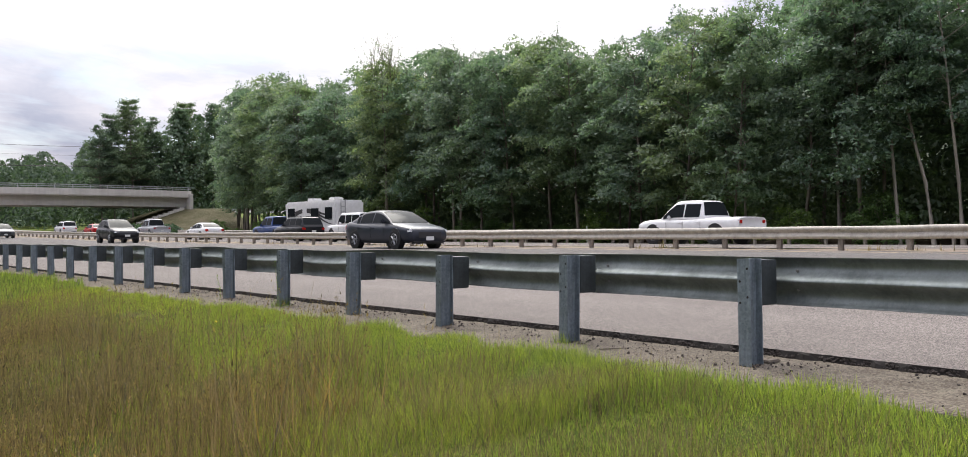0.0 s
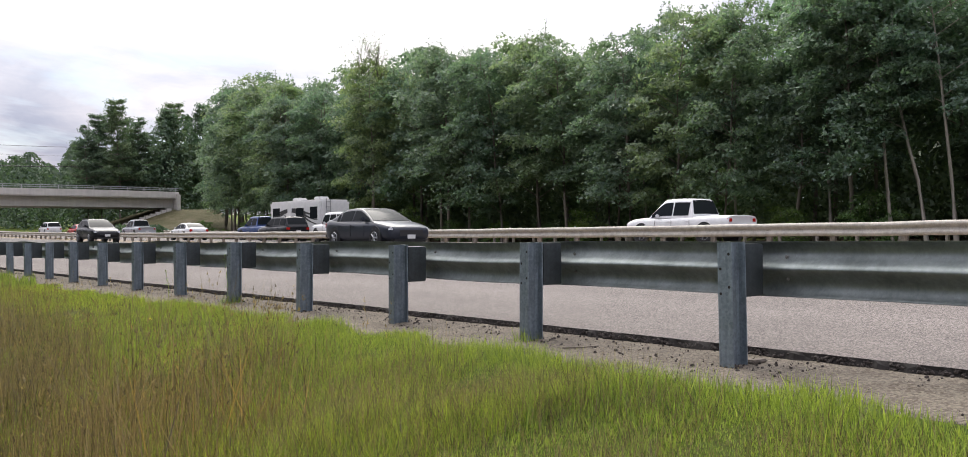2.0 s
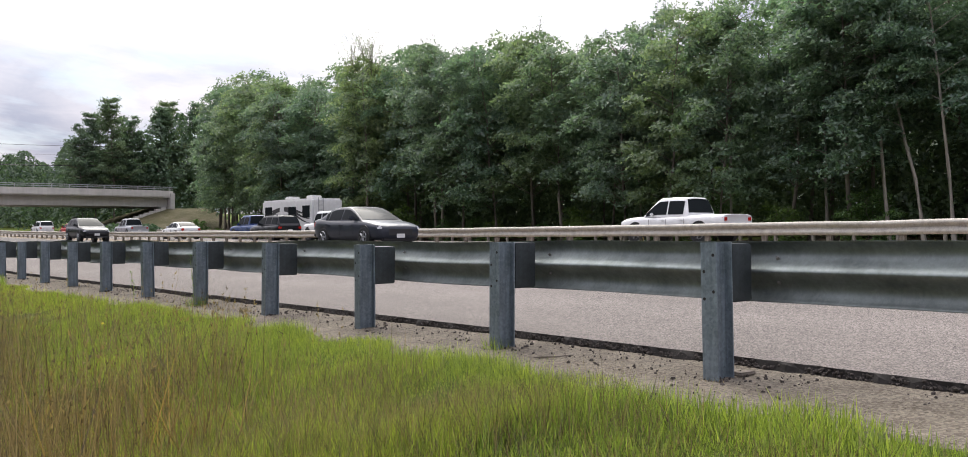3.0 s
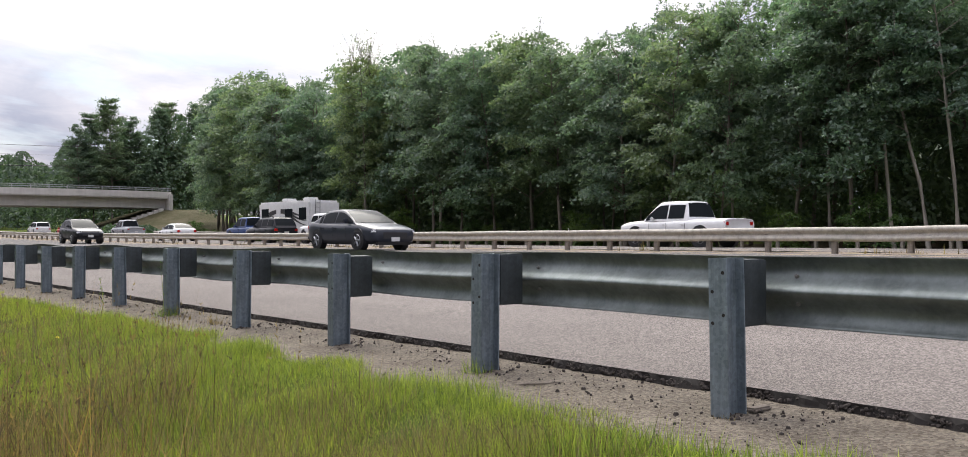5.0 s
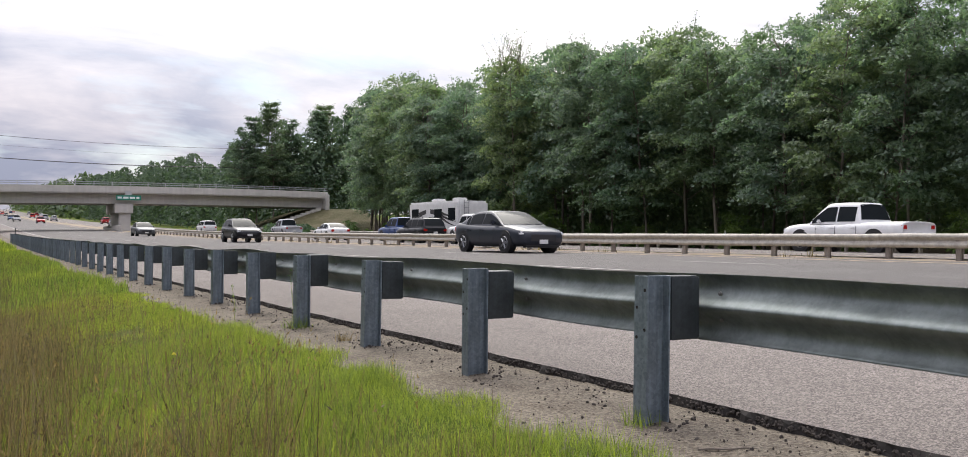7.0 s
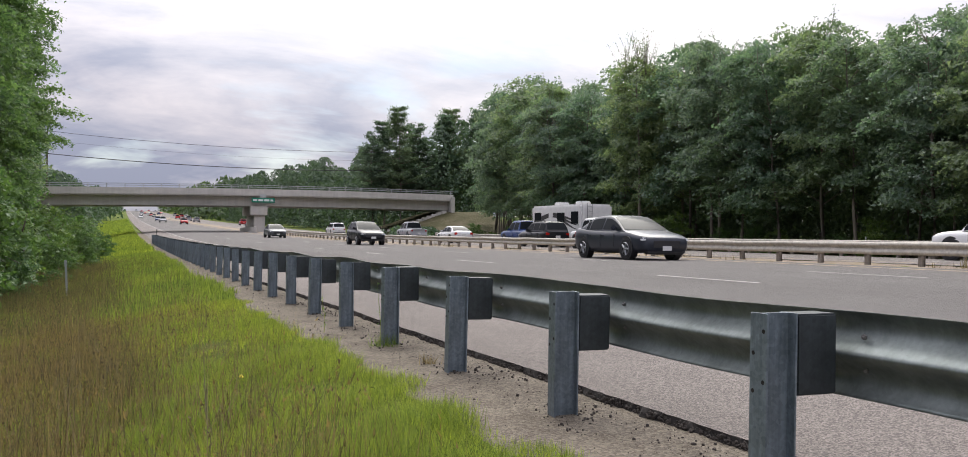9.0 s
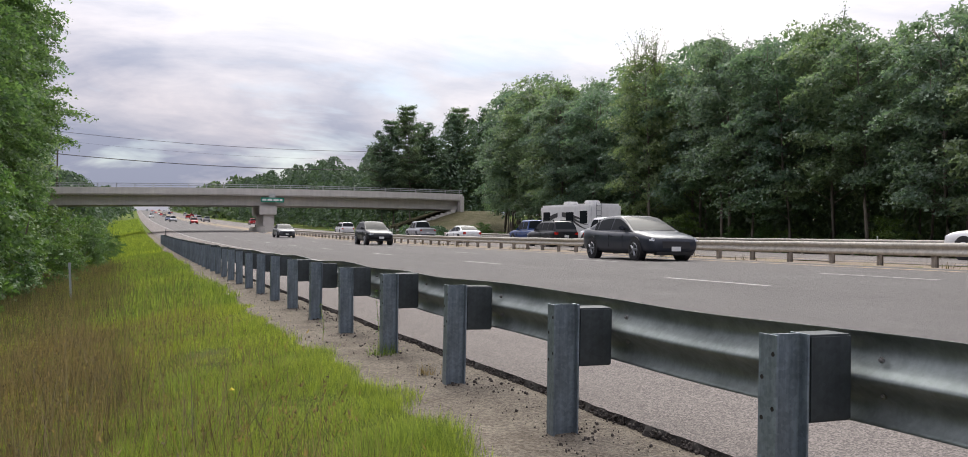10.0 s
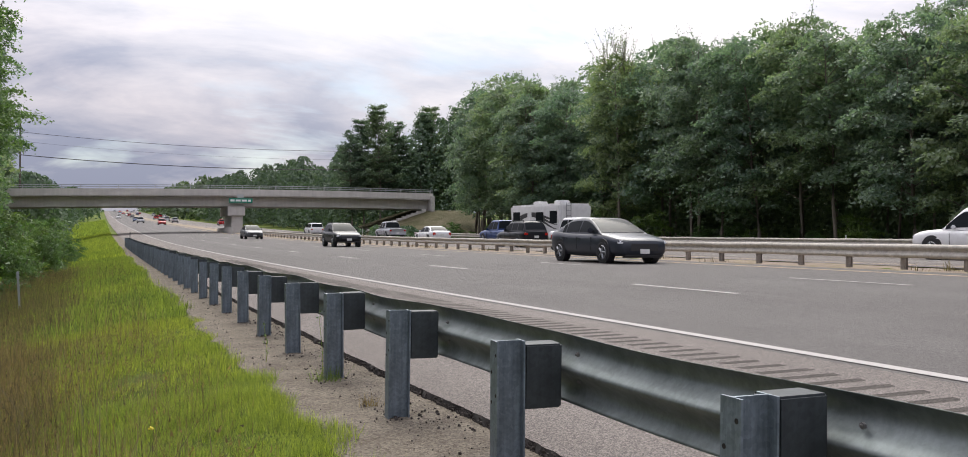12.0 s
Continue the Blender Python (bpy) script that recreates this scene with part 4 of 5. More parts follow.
tuft(0.0, 7.5, 700, 0.17, 0.10, GRASS, "green grass tuft at the foot of a post", 31)
tuft(0.02, 6.15, 260, 0.12, 0.05, DRY, "small dry grass tuft on gravel", 32)
for k, (x, y) in enumerate(((-2.2, 3.3), (-2.6, 4.3), (-3.0, 5.6), (-1.9, 2.6), (-2.3, 7.2), (-3.4, 8.4), (-3.0, 10.5), (-1.7, 4.9), (-2.9, 2.4), (-2.4, 1.6), (-3.3, 3.6), (-3.6, 5.0), (-2.7, 6.3), (-3.9, 6.8), (-3.2, 1.0))):
    tuft(x, y, 420, 0.72, 0.3, DRY, "tall arching clump of dry brown grass", 50 + k)
tuft(-0.02, 1.84, 260, 0.13, 0.07, GRASS, "thin green grass at the foot of a post", 33)
def chips():
    """Small dark stones strewn over the gravel beside the posts."""
    rng = np.random.default_rng(64)
    vs, fs = [], []
    for k in range(1100):
        y = 16 * rng.random() ** 1.4 - 0.5
        x = rng.choice((rng.normal(0.34, 0.1), rng.normal(0.03, 0.1), rng.uniform(-0.5, 0.45)))
        r = 0.0035 + 0.011 * rng.random() ** 4
        z = np.interp(x, CROSS_X, CROSS_Z) + along(y) + 0.014
        a = rng.uniform(0, 6.28)
        q = [(math.cos(a + i * 1.57 + rng.uniform(-.4, .4)) * r * rng.uniform(.7, 1.3), math.sin(a + i * 1.57) * r * rng.uniform(.7, 1.3)) for i in range(4)]
        o = len(vs)
        vs += [(x + u, y + v, z - 0.008) for u, v in q] + [(x + u * 0.55, y + v * 0.55, z + r * rng.uniform(.4, .9)) for u, v in q]
        fs += [(o + i, o + (i + 1) % 4, o + 4 + (i + 1) % 4, o + 4 + i) for i in range(4)] + [(o + 4, o + 5, o + 6, o + 7)]
    tagged(new("stone_chips", mesh_from("stone_chips", vs, fs, PEBBLE)), "dark stone chips strewn over the gravel edge", "stones", kind="stuff")


chips()
tuft(-0.02, -0.1, 90, 0.14, 0.06, DRY, "dry grass wisps at the foot of a post", 34)


def weed(x, y, h, seed):
    """A tall thin weed with small flower buds along its stalk."""
    rnd = random.Random(seed)
    z = land(x, y)
    w = tagged(new("weed"), "tall thin green weed with pale buds beside a post", "weed")
    pts = [Vector((x + 0.012 * math.sin(i), y + 0.05 * (i / 5) ** 2, z + h * i / 5)) for i in range(6)]
    vs, fs = tube(pts, [0.0035 - 0.0005 * i for i in range(6)], 5)
    child("stalk", mesh_from("stalk", vs, fs, GRASS), w)
    rng = np.random.default_rng(seed)
    k = 46
    u = rng.uniform(0.15, 1, k)
    pos = np.array([list(pts[int(v * 4.99)].lerp(pts[int(v * 4.99) + 1], v * 4.99 % 1)) for v in u]) + rng.normal(size=(k, 3)) * 0.014
    child("leaves", mesh_quads("leaves", leaf_quads(pos, rng.normal(size=(k, 3)), rng.uniform(0.01, 0.028, k), rng), SHRUB_LEAF), w)


weed(-0.05, 7.50, 0.62, 1)
weed(-0.3, 8.9, 0.42, 2)


# ---- bridge ----
def bridge():
    b = tagged(new("road_bridge"), "pale concrete road bridge with steel railing over the highway", "bridge")
    y0, y1 = 148.0, 159.0
    def soffit(x):
        return 5.9 - 0.0003 * (x - 30) ** 2
    xs = [-26 + 75.4 * i / 52 for i in range(53)]
    def slab(name, za, zb, ya, yb, mat=CONCRETE):
        vs = [(x, y, soffit(x) + z) for x in xs for y, z in ((ya, za), (yb, za), (yb, zb), (ya, zb))]
        fs = [(4 * i + k, 4 * i + (k + 1) % 4, 4 * i + 4 + (k + 1) % 4, 4 * i + 4 + k) for i in range(len(xs) - 1) for k in range(4)]
        fs += [(3, 2, 1, 0), tuple(4 * (len(xs) - 1) + k for k in range(4))]
        return child(name, mesh_from(name, vs, fs, mat), b)
    for ya in (149.3, 151.6, 154.3, 157.0):
        slab("girder", 0, 1.5, ya, ya + 0.9)
    slab("deck", 1.5, 1.88, y0, y1)
    slab("parapet", 1.88, 2.62, y0, y0 + 0.4)
    slab("parapet", 1.88, 2.62, y1 - 0.4, y1)
    slab("fascia_lip", 1.66, 1.76, y0 - 0.08, y0 - 0.003)
    rail_mat = simple("bridge_rail_steel", (0.36, 0.37, 0.38), 0.5, 0.3)
    for z in (2.86, 3.14):
        slab("rail", z, z + 0.09, y0 + 0.15, y0 + 0.24, rail_mat)
    bm = bmesh.new()
    box(bm, (-0.06, 0.16, 2.62), (0.06, 0.26, 3.2), 0.01)
    me = bpy.data.meshes.new("rail_post")
    bm.to_mesh(me)
    bm.free()
    me.materials.append(rail_mat)
    for k in range(30):
        x = -25 + 2.55 * k
        child("rail_post", me, b).matrix_basis = pose(x, y0, soffit(x))
    # middle pier with its cap
    zb = land(16.3, 150)
    bm = bmesh.new()
    box(bm, (16.8, 148.7, zb - 0.5), (18.5, 158.3, 4.9), 0.12)
    part("pier", bm, CONCRETE, b)
    bm = bmesh.new()
    box(bm, (16.2, 148.3, 4.4), (18.8, 158.9, 5.84), 0.08)
    part("pier_cap", bm, CONCRETE, b)
    for x0, x1 in ((48.9, 49.5), (-27.0, -16.5)):
        bm = bmesh.new()
        box(bm, (x0, 147.4, 0.0), (x1, 159.6, 8.0), 0.05)
        part("abutment", bm, CONCRETE, b)
    # low wall that shields the pier
    bm = bmesh.new()
    box(bm, (15.9, 139, zb - 0.6), (16.15, 160, zb + 0.75), 0.06)
    part("pier_barrier", bm, CONCRETE, b)
    # sign
    sign = tagged(new("road_sign"), "green road name sign with unreadable white lettering", "sign")
    bm = bmesh.new()
    box(bm, (16.3, 147.85, 6.36), (19.85, 147.9, 7.1), 0.02)
    part("panel", bm, simple("sign_green", (0.01, 0.20, 0.13), 0.4), sign)
    bm = bmesh.new()
    x = 16.5
    rnd = random.Random(4)
    for w in (0.62, 0.75, 0.78, 0.42):
        box(bm, (x, 147.83, 6.58), (x + w, 147.846, 6.88))
        x += w + 0.17
    part("lettering", bm, simple("sign_white", (0.75, 0.78, 0.75), 0.5), sign)
    plate = tagged(new("clearance_plate"), "small grey plate above the road sign", "sign")
    bm = bmesh.new()
    box(bm, (17.5, 147.86, 7.11), (18.5, 147.92, 7.7), 0.02)
    part("plate", bm, simple("plate_grey", (0.42, 0.43, 0.42), 0.5), plate)


bridge()


def embankment():
    """The grassy spill-through slope under the end of the bridge, with a pale stone chute."""
    m, n = material("dry_bank")
    p = position(n)
    c = n.ramp(n.noise(p, 0.5, 7.0, 0.7), ((0.3, (0.05, 0.052, 0.024)), (0.5, (0.085, 0.078, 0.042)), (0.7, (0.13, 0.11, 0.075))))
    finish(n, c, 0.95, 0, n.noise(p, 5.0, 6.0, 0.8), 0.8, 0.2, 0.1)
    vs, fs = [], []
    ys = [118 + 60 * i / 24 for i in range(25)]
    xs = [33.5 + 22 * i / 16 for i in range(17)]
    for y in ys:
        k = max(0.0, min(1.0, (y - 134) / 13)) * max(0.0, min(1.0, (182 - y) / 20))
        for x in xs:
            t = max(0.0, min(1.0, (x - 36) / 12.5))
            vs.append((x, y, land(x, y) + 0.02 + 3.9 * t * k + 0.12 * noise.noise(Vector((x * 0.6, y * 0.6, 0)))))
    w = len(xs)
    fs = [(j * w + i, j * w + i + 1, (j + 1) * w + i + 1, (j + 1) * w + i) for j in range(len(ys) - 1) for i in range(w - 1)]
    tagged(new("embankment", mesh_from("embankment", vs, fs, m, True)), "dry grassy bank below the end of the bridge", "bank", kind="structure")
    chute = bmesh.new()
    a, b = Vector((36.6, 148.6, land(36.6, 148) + 0.1)), Vector((48.2, 148.2, land(48, 148) + 4.0))
    d = b - a
    for i in range(14):
        q = a + d * i / 14
        box(chute, (q.x, q.y - 0.45, q.z - 0.2), (q.x + d.x / 14 * 0.94, q.y + 0.45, q.z + 0.45), 0.05)
    ob = part("drain_chute", chute, CONCRETE)
    tagged(ob, "stepped pale concrete drain chute on the bank", "drain", kind="structure")


embankment()


# ---- wires, poles and markers ----
def wires():
    wire = simple("black_cable", (0.02, 0.02, 0.022), 0.6)
    wood = bark_material("pole_wood", (0.05, 0.042, 0.035), (0.13, 0.11, 0.09))
    for x in (-14.0, 64.0):
        pole = tagged(new("utility_pole"), "dark wooden utility pole carrying overhead cables", "utility pole")
        bm = bmesh.new()
        cylinder(bm, (x, 168, land(x, 168) - 0.3), (x, 168, 20.6), 0.17, 0.12, 10)
        part("mast", bm, wood, pole)
        bm = bmesh.new()
        box(bm, (x - 0.06, 166.8, 19.6), (x + 0.06, 169.2, 19.75), 0.01)
        part("crossarm", bm, wood, pole)
    for z, zr, dy, r in ((17.9, 18.0, -1.1, 0.035), (16.6, 16.6, 1.1, 0.015), (14.3, 14.9, 0, 0.07)):
        pts = []
        for i in range(25):
            t = i / 24
            pts.append(Vector((-14 + 78 * t, 168 + dy, z + (zr - z) * t - 4 * 1.5 * t * (1 - t))))
        vs, fs = tube(pts, [r] * 25, 5)
        tagged(new("overhead_cable", mesh_from("overhead_cable", vs, fs, wire)), "thin black overhead cable strung between poles", "cable", "overhead cables")


wires()


def markers():
    white = simple("marker_white", (0.62, 0.62, 0.60), 0.6)
    steel = simple("stake_steel", (0.30, 0.32, 0.33), 0.5, 0.4)
    def stake(x, y, h, mat, label, tilt=0):
        s = tagged(new("marker_post"), label, "marker post", "marker posts")
        bm = bmesh.new()
        box(bm, (-0.025, -0.015, -0.3), (0.025, 0.015, h - 0.16), 0.004)
        part("stake", bm, mat, s)
        bm = bmesh.new()
        box(bm, (-0.03, -0.02, h - 0.16), (0.03, 0.02, h), 0.006)
        part("reflector", bm, mat, s)
        s.matrix_basis = pose(x, y, land(x, y), 0, tilt, 0)
    for y in (37, 68, 101, 133):
        stake(33.4, y, 1.25, white, "thin white roadside marker post")
    stake(-3.6, 24.2, 0.95, steel, "thin grey metal stake in the verge", -3)
    stake(0.5, 87, 1.2, BLOCK_MAT, "dark marker post at the end of the guardrail")


markers()


def small_things():
    """A yellow flower in the grass and a dead twig on the gravel."""
    f = tagged(new("flower"), "single yellow flower in green grass", "flower")
    rng = np.random.default_rng(3)
    z = land(-1.51, 5.9)
    vs, fs = tube([Vector((-1.51, 5.9, z)), Vector((-1.515, 5.9, z + 0.16))], [0.003, 0.002], 5)
    child("stalk", mesh_from("stalk", vs, fs, GRASS), f)
    bm = bmesh.new()
    for k in range(7):
        a = k * 0.9
        bmesh.ops.create_icosphere(bm, subdivisions=1, radius=0.009, matrix=pose(-1.515 + 0.01 * math.cos(a), 5.9 + 0.01 * math.sin(a), z + 0.165 + 0.006 * (k % 3), 0, 0, math.degrees(a)) @ Matrix.Diagonal((1.3, 0.7, 0.5, 1)))
    part("petals", bm, YELLOW_PETAL, f)
    pts = [Vector((-0.15 + 0.05 * i, 1.25 - 0.02 * i + 0.01 * math.sin(i * 2), land(0, 1.2) + 0.022)) for i in range(6)]
    vs, fs = tube(pts, [0.006, 0.007, 0.006, 0.005, 0.004, 0.002], 5)
    tagged(new("twig", mesh_from("twig", vs, fs, BARK)), "short dead twig lying on sandy gravel", "twig")
    bm = bmesh.new()
    box(bm, (0.16, -0.13, land(0.2, 0) + 0.012), (0.30, -0.07, land(0.2, 0) + 0.034), 0.008)
    tagged(part("wood_scrap", bm, BARK), "flat dark scrap of wood at the foot of a post", "debris")


small_things()


# ---- vehicles ----
def paint(name, color, rough=0.28):
    m, n = material(name)
    p = n.add("ShaderNodeTexCoord").outputs["Object"]
    dust = n.ramp(n.noise(p, 3.0, 5.0, 0.6), ((0.3, (0.9, 0.9, 0.9)), (0.7, (1.05, 1.05, 1.05))))
    b = n.add("ShaderNodeBsdfPrincipled", {"Base Color": n.mix(1.0, color, dust, "MULTIPLY"), "Roughness": rough, "Metallic": 0.0, "Specular IOR Level": 0.25, "Coat Weight": 0.15, "Coat Roughness": 0.1})
    n.add("ShaderNodeOutputMaterial", {"Surface": b.outputs[0]})
    return m


CAR_GLASS = simple("tinted_car_glass", (0.015, 0.018, 0.02), 0.1, 0, 0.03, 0.05)
TYRE = simple("tyre_rubber", (0.018, 0.018, 0.019), 0.85)
RIM = simple("alloy_rim", (0.26, 0.27, 0.28), 0.4, 0.7)
TRIM = simple("black_trim", (0.018, 0.018, 0.02), 0.5)
LAMP = simple("clear_headlamp", (0.72, 0.73, 0.75), 0.3)
RED_LAMP = simple("red_tail_lamp", (0.42, 0.015, 0.012), 0.2)
PLATE = simple("licence_plate_white", (0.62, 0.62, 0.6), 0.5)

# stations along the length from the tail: (place, half width, low, high);
# greenhouse: (rear foot, rear of roof, front of roof, foot of windscreen), half width at the belt, share of its height that leans in
SHAPES = {
    "sedan": dict(name="sedan_car", L=4.8, body=((0.0, 0.66, 0.42, 0.84), (0.1, 0.80, 0.34, 0.98), (0.45, 0.89, 0.25, 1.03), (1.4, 0.92, 0.2, 0.97), (2.6, 0.925, 0.19, 0.94), (3.5, 0.92, 0.2, 0.93), (4.1, 0.89, 0.22, 0.86), (4.6, 0.85, 0.24, 0.76), (4.8, 0.70, 0.28, 0.66)),
                  green=(0.35, 1.5, 2.5, 3.62), wide=0.84, lean=0.42, roof=1.43, belt=0.92, axles=(0.98, 3.86), r=0.335, doors=(1.25, 2.18, 3.1)),
    "suv": dict(name="suv_car", L=4.7, body=((0.0, 0.74, 0.42, 0.98), (0.08, 0.85, 0.36, 1.06), (0.5, 0.92, 0.3, 1.08), (1.5, 0.94, 0.27, 1.06), (2.6, 0.945, 0.27, 1.04), (3.4, 0.94, 0.28, 1.04), (4.0, 0.92, 0.3, 1.01), (4.5, 0.86, 0.34, 0.9), (4.7, 0.70, 0.40, 0.74)),
                green=(0.02, 0.5, 2.5, 3.4), wide=0.87, lean=0.3, roof=1.7, belt=1.05, axles=(0.95, 3.78), r=0.37, doors=(1.15, 2.05, 2.95)),
    "crossover": dict(name="crossover_car", L=4.3, body=((0.0, 0.70, 0.42, 0.94), (0.08, 0.81, 0.36, 1.02), (0.5, 0.88, 0.28, 1.04), (1.4, 0.89, 0.25, 1.0), (2.4, 0.89, 0.25, 0.99), (3.0, 0.885, 0.26, 0.98), (3.6, 0.87, 0.29, 0.94), (4.1, 0.81, 0.33, 0.82), (4.3, 0.64, 0.39, 0.66)),
                      green=(0.05, 0.8, 2.0, 3.1), wide=0.81, lean=0.34, roof=1.55, belt=0.99, axles=(0.82, 3.4), r=0.345, doors=(1.1, 1.9, 2.7)),
    "pickup": dict(name="pickup_truck", L=5.8, body=((0.0, 0.88, 0.5, 1.1), (0.05, 0.95, 0.46, 1.15), (0.8, 0.98, 0.42, 1.16), (1.9, 0.98, 0.4, 1.15), (3.4, 0.98, 0.4, 1.12), (4.4, 0.98, 0.4, 1.13), (5.1, 0.96, 0.42, 1.1), (5.6, 0.92, 0.46, 1.0), (5.8, 0.80, 0.52, 0.84)),
                   green=(1.84, 2.08, 3.5, 4.35), wide=0.9, lean=0.28, roof=1.94, belt=1.12, axles=(1.2, 4.75), r=0.41, doors=(2.0, 3.0, 3.95)),
    "jeep": dict(name="off_road_car", L=4.2, body=((0.0, 0.76, 0.55, 1.08), (0.04, 0.80, 0.5, 1.12), (0.6, 0.82, 0.48, 1.13), (1.5, 0.82, 0.46, 1.13), (2.6, 0.82, 0.46, 1.13), (3.0, 0.80, 0.48, 1.12), (3.6, 0.76, 0.5, 1.1), (4.15, 0.72, 0.54, 1.06), (4.2, 0.70, 0.6, 1.0)),
                 green=(0.0, 0.08, 2.45, 2.75), wide=0.8, lean=0.14, roof=1.86, belt=1.11, axles=(0.85, 3.5), r=0.41, doors=(0.95, 1.75, 2.5)),
}


def smooth_rows(rows, count):
    """Rows of numbers drawn smoothly through the given ones."""
    a = np.array(rows, dtype=float)
    k = np.linspace(0, len(a) - 1, count)
    out = []
    for v in k:
        i = min(int(v), len(a) - 2)
        t = v - i
        p0, p1, p2, p3 = a[max(i - 1, 0)], a[i], a[i + 1], a[min(i + 2, len(a) - 1)]
        out.append(0.5 * (2 * p1 + (p2 - p0) * t + (2 * p0 - 5 * p1 + 4 * p2 - p3) * t * t + (3 * p1 - p0 - 3 * p2 + p3) * t ** 3))
    return out


def vehicle(kind, color_name, color, label, category="car"):
    """A road vehicle with its tail at y = 0 and its nose at y = L, standing on z = 0."""
    s = SHAPES[kind]
    car = tagged(new(s["name"]), label, category, "traffic")
    coat = bpy.data.materials.get(color_name) or paint(color_name, color)
    rows = smooth_rows(s["body"], 25)
    ys, ws = [r[0] for r in rows], [r[1] for r in rows]
    # lower body: rounded sections
    bm = bmesh.new()
    rings = []
    for y, w, lo, hi in rows:
        h = hi - lo
        sec = [(0.70, lo), (0.93, lo + 0.07 * h), (0.985, lo + 0.25 * h), (1.0, lo + 0.55 * h), (0.985, lo + 0.74 * h), (0.945, lo + 0.9 * h), (0.86, lo + 0.975 * h), (0.5, hi + 0.012)]
        rings.append([bm.verts.new((w * a, y, z)) for a, z in sec] + [bm.verts.new((-w * a, y, z)) for a, z in reversed(sec)])
    m = len(rings[0])
    for a, b in zip(rings, rings[1:]):
        for i in range(m):
            bm.faces.new((a[i], b[i], b[(i + 1) % m], a[(i + 1) % m]))
    bm.faces.new(rings[0])
    bm.faces.new(list(reversed(rings[-1])))
    bmesh.ops.recalc_face_normals(bm, faces=bm.faces)
    part("body", bm, coat, car, smooth=True)
    # greenhouse
    ya, yb, yc, yd = s["green"]
    belt, roof = s["belt"] - 0.02, s["roof"]
    def top(y):
        if y <= yb:
            t = max(0.0, (y - ya) / (yb - ya))
            return (roof - 0.03 - belt) * (1 - (1 - t) ** 1.35)
        if y >= yc:
            t = max(0.0, (yd - y) / (yd - yc))
            return (roof - 0.02 - belt) * (1 - (1 - t) ** 1.25)
        t = (y - yb) / (yc - yb)
        return roof - 0.03 + 0.01 * t + 0.1 * t * (1 - t) - belt
    def foot(y):
        return min(s["wide"], float(np.interp(y, ys, ws)) * 0.93)
    def skin(y, v):
        """A place on the side: v = 0 at the belt, 1 under the edge of the roof."""
        h = top(y)
        return foot(y) - s["lean"] * h * 0.86 * v ** 1.15, belt + 0.86 * h * v
    bm = bmesh.new()
    rings = []
    for y in [ya + (yd - ya) * i / 26 for i in range(27)]:
        h = top(y)
        x1, z1 = skin(y, 1.0)
        sec = [skin(y, 0.0), skin(y, 0.5), (x1, z1), (x1 - 0.045, belt + 0.95 * h), (x1 * 0.72, belt + 0.99 * h), (x1 * 0.3, belt + h)]
        rings.append([bm.verts.new((x, y, z)) for x, z in sec] + [bm.verts.new((-x, y, z)) for x, z in reversed(sec)])
    m = len(rings[0])
    for a, b in zip(rings, rings[1:]):
        for i in range(m - 1):
            bm.faces.new((a[i], b[i], b[i + 1], a[i + 1]))
    bmesh.ops.recalc_face_normals(bm, faces=bm.faces)
    part("cabin", bm, coat, car, smooth=True)
    def sheet(name, grid, mat=CAR_GLASS):
        bm = bmesh.new()
        rows = [[bm.verts.new(p) for p in line] for line in grid]
        for a, b in zip(rows, rows[1:]):
            for i in range(len(a) - 1):
                bm.faces.new((a[i], b[i], b[i + 1], a[i + 1]))
        bmesh.ops.recalc_face_normals(bm, faces=bm.faces)
        return part(name, bm, mat, car, smooth=True)
    def across(y):
        x1 = skin(y, 1.0)[0] - 0.05
        h = top(y)
        return [(x1 * u, y, belt + h * (1 - 0.045 * u * u) + 0.012) for u in (-1, -0.72, -0.35, 0, 0.35, 0.72, 1)]
    sheet("windscreen", [across(yc + (yd - yc) * (0.1 + 0.84 * i / 6)) for i in range(7)])
    sheet("rear_window", [across(ya + (yb - ya) * (0.14 + 0.72 * i / 5)) for i in range(6)])
    for sgn in (1, -1):
        marks = [ya + (yb - ya) * 0.55, s["doors"][0], s["doors"][1], yc + (yd - yc) * 0.86]
        if kind == "pickup":
            marks = [yb, s["doors"][1], yc + (yd - yc) * 0.86]
        for a, b in zip(marks, marks[1:]):
            grid = []
            for i in range(8):
                y = a + 0.035 + (b - a - 0.07) * i / 7
                grid.append([(sgn * (skin(y, v)[0] + 0.008), y, skin(y, v)[1]) for v in (0.13, 0.5, 0.93)])
            sheet("side_window", grid)
        for y in s["doors"]:
            w = float(np.interp(y, ys, ws))
            lo, hi = 0.34, belt - 0.1
            bm = bmesh.new()
            box(bm, (sgn * w - 0.012, y - 0.005, lo + 0.06), (sgn * w + 0.003, y + 0.005, hi))
            part("door_seam", bm, TRIM, car)
        for y in s["doors"][:2]:
            w = float(np.interp(y, ys, ws))
            bm = bmesh.new()
            box(bm, (sgn * w - 0.03, y + 0.06, belt - 0.17), (sgn * w + 0.018, y + 0.24, belt - 0.135), 0.01)
            part("door_handle", bm, coat, car)
        bm = bmesh.new()
        box(bm, (sgn * (s["wide"] + 0.07) - 0.1, yd - 0.62, belt + 0.03), (sgn * (s["wide"] + 0.07) + 0.1, yd - 0.5, belt + 0.18), 0.045)
        part("wing_mirror", bm, coat, car)
